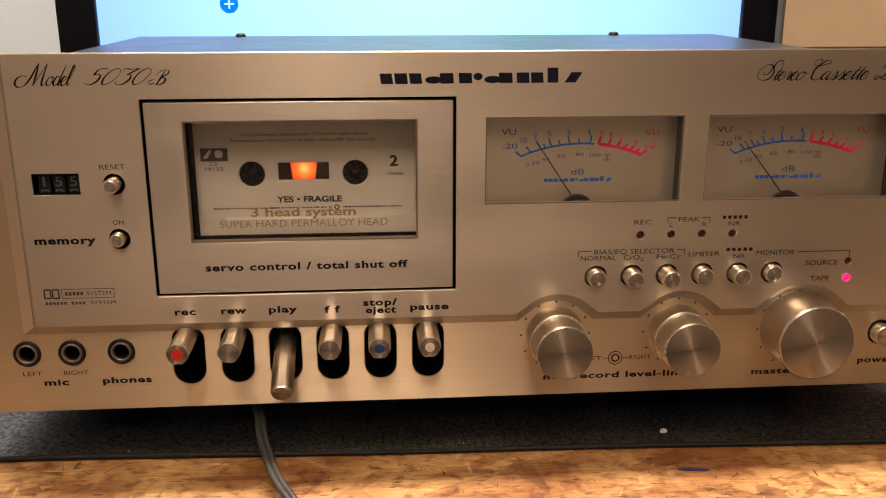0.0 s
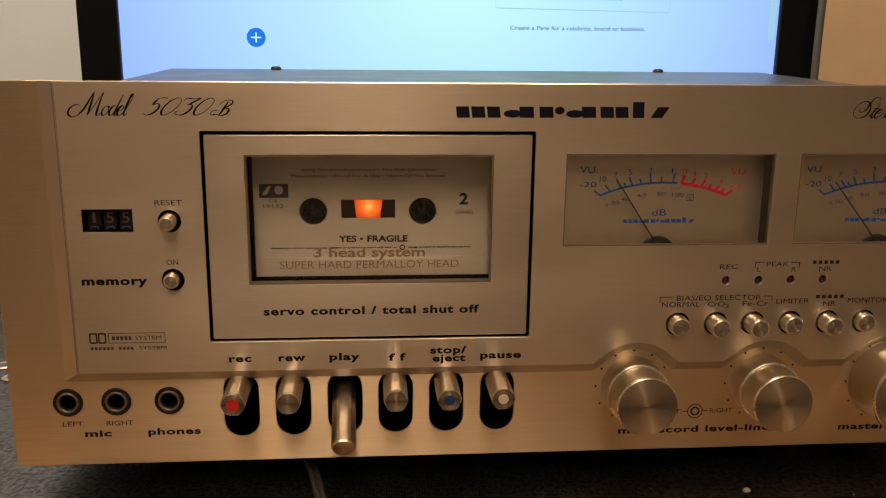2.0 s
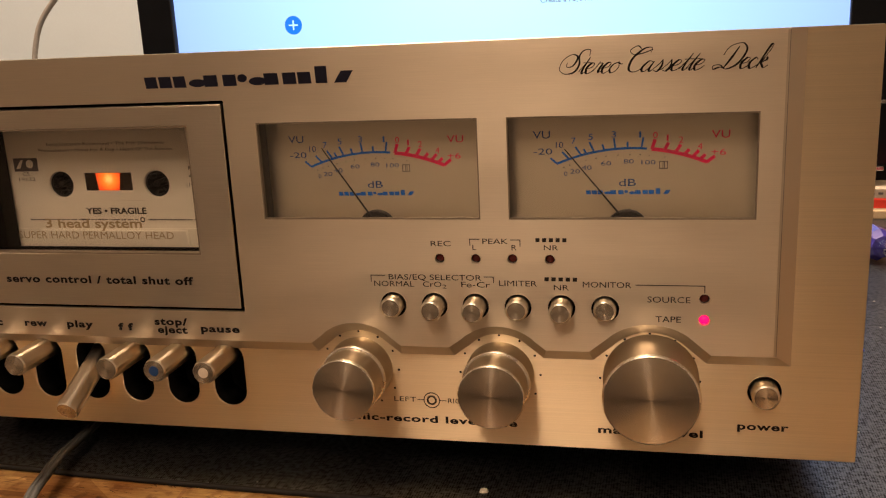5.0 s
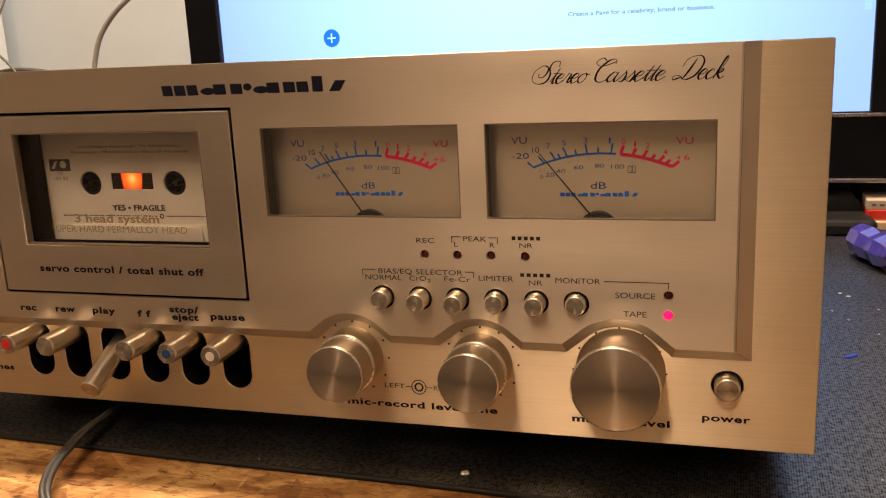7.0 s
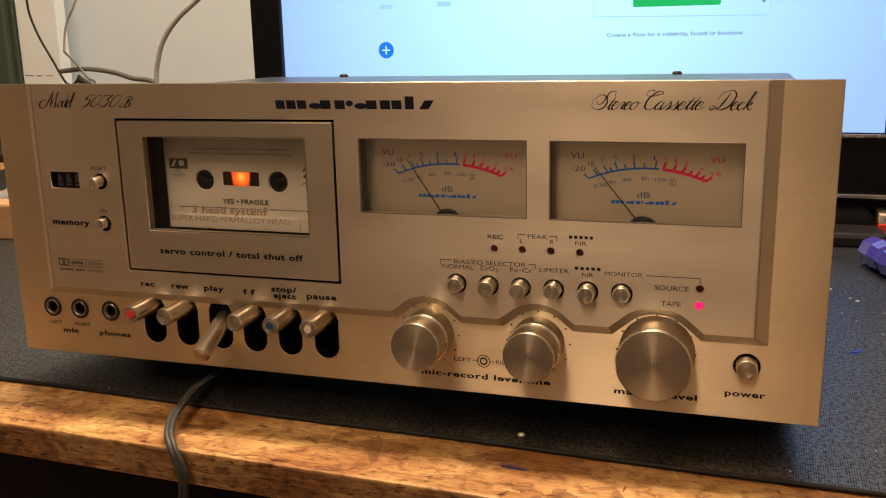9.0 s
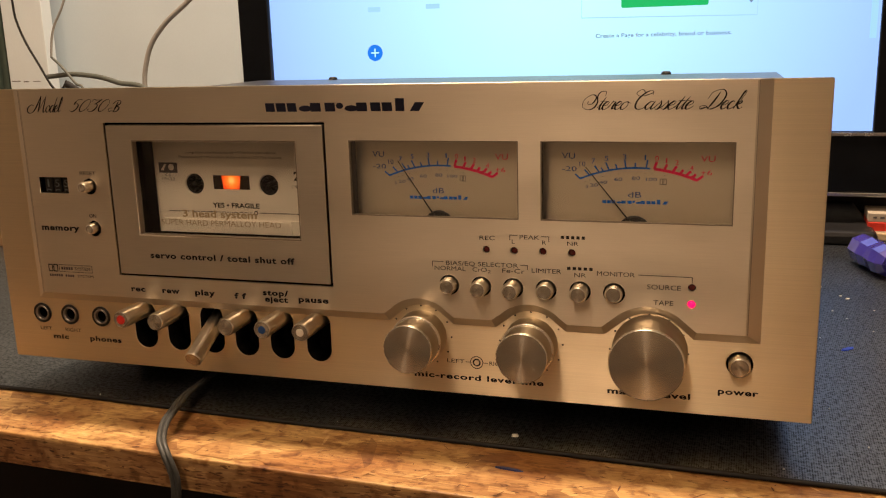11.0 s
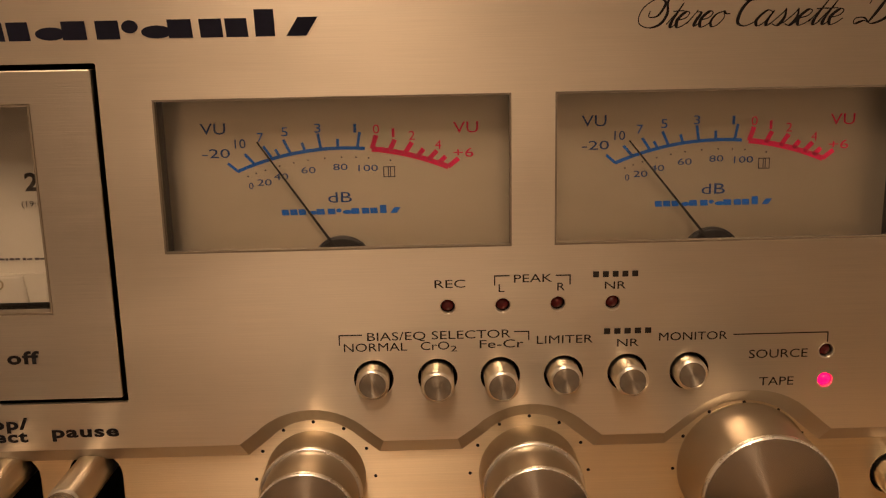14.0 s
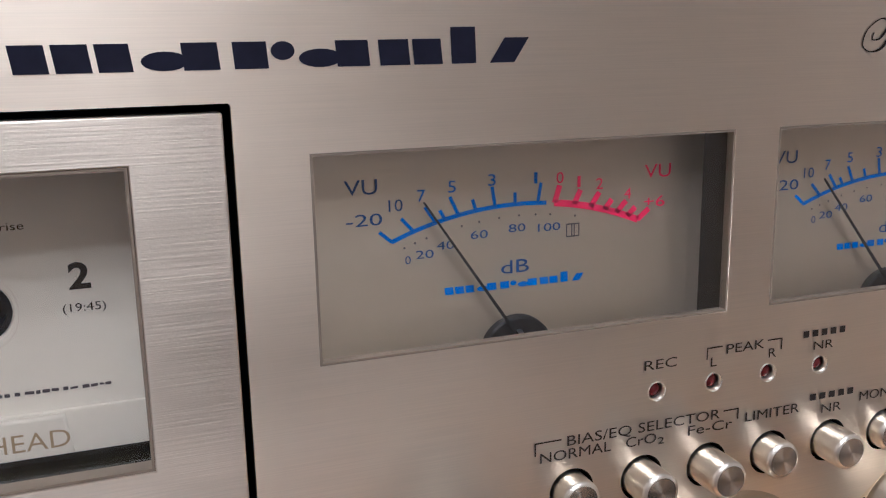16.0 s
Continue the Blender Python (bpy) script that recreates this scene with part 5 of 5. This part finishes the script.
scrap("plastic_scrap", 449.2, 152.8, 0, 11, 4.5, 0.8, 40, BLUE_SCRAP, "small bright blue plastic chip on the mat")
scrap("wood_chip", 287.9, -6.0, 0, 4.2, 3.2, 0.8, 10, PALE_SCRAP, "small pale chip on the mat edge")
scrap("plastic_scrap", 291.0, -35.0, -2.2, 15, 2.6, 0.7, -6, NAVY_SCRAP, "dark blue sliver lying on the flake board")
for x, y, s in ((462, 262, 3.2), (458, 268, 2.4), (449, 230, 2.0), (468, 190, 1.4), (456, 214, 1.5), (436, 171, 1.2), (475, 236, 1.6), (488, 205, 1.3), (447, 290, 4.0), (430, 60, 1.2), (442, 18, 1.3), (405, -12, 1.2), (200, -10, 0.9), (330, -12, 0.8), (60, -6, 0.9), (-40, 60, 1.0), (-70, 90, 1.2), (-30, 20, 0.8)):
    scrap("debris_speck", x, y, 0, s, s * 0.8, 0.5, x % 90, PALE_SCRAP, "tiny pale speck on the black mat")

# ---- left: pine block, wrap, cable coil, black adapter ----
block = thing("pine_block", "thick pale pine board lying on the mat", "wood block", at=(-0.20, 0.335, 0), turn=4)
part("board", box(-150, 103, -34, 120, 0, 35, 2.5), PINE, block, "pale pine board with rounded edges")


def crumpled(w, d, h, seed):
    """A loose crumpled wrap: a domed sheet with creases."""
    bm = bmesh.new()
    bmesh.ops.create_grid(bm, x_segments=44, y_segments=36, size=0.5)
    for v in bm.verts:
        u, q = v.co.x, v.co.y
        dome = max(0.0, 1 - (abs(u) * 2) ** 3) * max(0.0, 1 - (abs(q) * 2) ** 3)
        crease = noise.noise(Vector((u * 5 + seed, q * 5, 0))) * 0.5 + abs(noise.noise(Vector((u * 11, q * 11, seed)))) * 0.5
        v.co = Vector((u * w, q * d, 0.4 + h * dome * (0.75 + crease))) * k
    ret = bmesh.ops.extrude_face_region(bm, geom=bm.faces[:])
    for v in [g for g in ret["geom"] if isinstance(g, bmesh.types.BMVert)]:
        v.co.z -= 0.0004
    bmesh.ops.recalc_face_normals(bm, faces=bm.faces)
    return bm


wrap = part("plastic_wrap", crumpled(240, 150, 72, 2.0), PAPER, None, at=(-0.205, 0.395, 0.035), smooth=True)
tagged(wrap, "crumpled white plastic wrap lying on the pine block", "wrap")

coil = thing("cable_coil", "loose coil of grey green cable hanging over the pine block", "cable")

part("thick_loop", tube([(-60, 300, 122), (-104, 300, 117), (-124, 298, 108), (-134, 296, 90), (-131, 296, 70), (-120, 297, 58), (-102, 300, 43), (-80, 306, 36.5)], 4.0), RUBBER, coil, "thick black cable loop")
part("thin_loop", tube([(-150, 300, 112), (-128, 300, 120), (-100, 300, 126), (-60, 302, 128)], 1.7), WIRE_GREEN, coil, "thin grey green loop")
part("thick_tail", tube([(-210, 330, 150), (-160, 312, 131), (-130, 306, 119), (-112, 306, 112), (-70, 312, 100)], 3.6), RUBBER, coil, "black cable tail")
part("green_lead", tube([(-215, 306, 62), (-150, 300, 76), (-128, 298, 80), (-110, 298, 92), (-86, 300, 104)], 1.5), WIRE_GREEN, coil, "thin teal lead")
part("plug", lathe([(-12, 0), (-12, 3), (-4, 4.5), (10, 4.5), (13, 3), (13, 0)], 20), PLUG_TEAL, coil, "dark teal plug", at=(-0.104, 0.304, 0.102), rot=(0, 0, 70), smooth=True)
lead = tagged(part("teal_lead", tube([(-240, 292, 1.6), (-170, 288, 1.6), (-135, 300, 1.6), (-118, 330, 1.6)], 1.6), WIRE_TEAL), "thin teal wire lying on the black mat", "wire")

adapter = thing("power_adapter", "black rounded plastic power adapter lying on the mat", "adapter", at=(-0.052, 0.235, 0), turn=-8)
part("body", box(-33, 26, -26, 40, 0, 26, 7, segments=4), BLACK, adapter, "black rounded body", smooth=True)

# ---- behind, left: white board, dark panel and wires ----
panel = thing("white_box", "tall white carton standing behind the bench clutter", "box", at=(-0.66, 0.80, -0.0025))
part("carton", box(-38, 37, 0, 22, 0, 520, 1.5), WHITEBOARD, panel, "white carton")
marks([rect(-30, 118, 14, 119.2), rect(-34, 138, -18, 139.4), rect(-12, 137, -2, 138.6), rect(6, 137.5, 20, 138.6), rect(-20, 300, 18, 306)], 0, INK_GREY, panel, "print_bar", "faint grey marks on the carton")
dark = thing("dark_cabinet", "dark green grey cabinet at the wall", "cabinet", at=(-0.905, 0.80, -0.0025))
part("carcass", box(-240, 203, 0, 50, 0, 700, 4), GREEN_DARK, dark, "dark green grey body")
part("cabinet_door", box(-230, 195, -14, 0, 12, 690, 3), GREEN_DARK, dark, "flat dark door")

wires = thing("hanging_wires", "thin grey wires hanging in front of the pale wall", "wires")
part("wire", tube([(-160, 640, 300), (-214, 640, 274), (-246, 640, 253), (-274, 640, 232), (-301, 640, 213), (-324, 640, 189), (-336, 640, 164), (-342, 640, 132), (-340, 640, 60), (-345, 640, 0)], 3.2), WIRE_GREY, wires, "pale grey wire")
part("wire", tube([(-536, 640, 330), (-533, 640, 241), (-530, 640, 219), (-520, 640, 193), (-503, 640, 163), (-485, 640, 133), (-471, 640, 131), (-462, 640, 142)], 1.6), RUBBER, wires, "thin dark wire")
part("wire", tube([(-486, 645, 173), (-467, 642, 158), (-448, 640, 138), (-438, 640, 132), (-432, 640, 100), (-430, 640, 0)], 1.7), WIRE_GREEN, wires, "thin grey green wire")
part("wire", tube([(-500, 650, 147), (-487, 650, 148), (-455, 646, 150), (-411, 640, 146), (-377, 636, 138), (-335, 630, 130), (-290, 600, 90), (-270, 570, 0)], 3.3), WIRE_GREEN, wires, "thick grey green cable")
part("wire", tube([(-447, 650, 270), (-461, 645, 235), (-475, 645, 214), (-482, 645, 196), (-486, 645, 173)], 1.5), WIRE_GREY, wires, "thin pale wire")

# ---- behind, right ----
carton = thing("cardboard_box", "plain brown cardboard box behind the bench clutter", "box", at=(0.70, 0.66, -0.0025))
part("box_body", box(-140, 75, 0, 150, 0, 360, 2), CARD, carton, "brown cardboard body")
part("box_flap", box(-140, 75, -3, 0, 120, 236, 0.8), CARD, carton, "folded front flap")
cupboard = thing("brown_cupboard", "dark brown wooden cupboard against the wall", "cupboard", at=(1.1, 0.62, -0.0025))
part("carcass", box(-310, 360, 20, 220, 0, 760, 3), BROWN, cupboard, "dark brown wooden body")
part("cupboard_door", box(-300, 20, 0, 20, 14, 740, 3), BROWN, cupboard, "dark brown door")

# box is lengthened leftwards to stand for the dark under the monitor
strip = thing("black_box", "low black plastic box, drawn out to darken the gap under the monitor", "box", at=(0.60, 0.58, 0))
part("body", box(-260, 110, 0, 70, 0, 66, 5), BLACK, strip, "black plastic body")
ruler = thing("printed_carton", "flat red and cream printed carton on the mat", "carton", at=(0.56, 0.455, 0), turn=-3)
part("tray", box(-60, 120, -4, 40, 0, 7, 1), CARD, ruler, "plain brown tray")
part("red_band", box(-60, 120, 0, 40, 7, 15.6, 0.6), RED_PRINTED, ruler, "red orange printed band")
part("white_edge", box(-60, 120, -0.4, 0.2, 6.8, 8.0), CREAM_PRINTED, ruler, "thin pale edge")
part("upper_half", box(-60, 120, 1, 39, 15.6, 23.6, 0.8), CREAM_PRINTED, ruler, "cream upper half")
marks([rect(-56 + 5.5 * i, 18.8, -53 + 5.5 * i + (i % 3) * 0.6, 20.6) for i in range(28)], 1, INK_GREY, ruler, "print_bar", "row of dark printed bars")

tool = thing("grey_cap_tool", "light grey cap with a glossy red dome on the mat", "tool", at=(0.567, 0.375, 0))
part("cap", lathe([(0, 0), (0, 34), (6, 36), (16, 30), (24, 18), (26, 0)], 40, "z"), GREY_PLASTIC, tool, "light grey rounded cap", smooth=True)
part("dome", lathe([(14, 0), (14, 17), (24, 19.5), (33, 16), (40, 8), (42, 0)], 32, "z"), RED_GLOSS, tool, "glossy red dome", at=(-0.006, 0.012, 0), smooth=True)

driver = thing("screwdriver", "screwdriver with a purple blue handle and steel shaft on the mat", "screwdriver", at=(0.494, 0.330, 0.0), turn=14)
part("handle", lathe([(-46, 0), (-46, 8), (-41, 11.4), (-24, 12.3), (-12, 11), (-2, 12), (8, 11), (14, 7.5), (16, 0)], 8), PURPLE, driver, "faceted purple blue handle", at=(0, 0, 0.0122), rot=(0, 0, 180))
part("collar", lathe([(14, 0), (14, 6.5), (22, 5), (23, 0)], 20), CLEAR_PLASTIC, driver, "clear collar", at=(0, 0, 0.0122), rot=(0, 0, 180), smooth=True)
part("shaft", lathe([(20, 0), (20, 2.9), (130, 2.9), (138, 2.2), (139, 0)], 20), STEEL, driver, "steel shaft", at=(0, 0, 0.0122), rot=(-4.6, 0, 180), smooth=True)
lead2 = tagged(part("grey_lead", tube([(534, 460, 330), (531.5, 460, 200), (531.6, 460, 133), (533.5, 459, 107), (542.4, 458, 92.7), (556.7, 456, 73.5), (575, 450, 56), (620, 445, 30), (700, 440, 3.4)], 3.4), WIRE_GREEN), "grey green cable hanging down along the monitor edge", "cable")
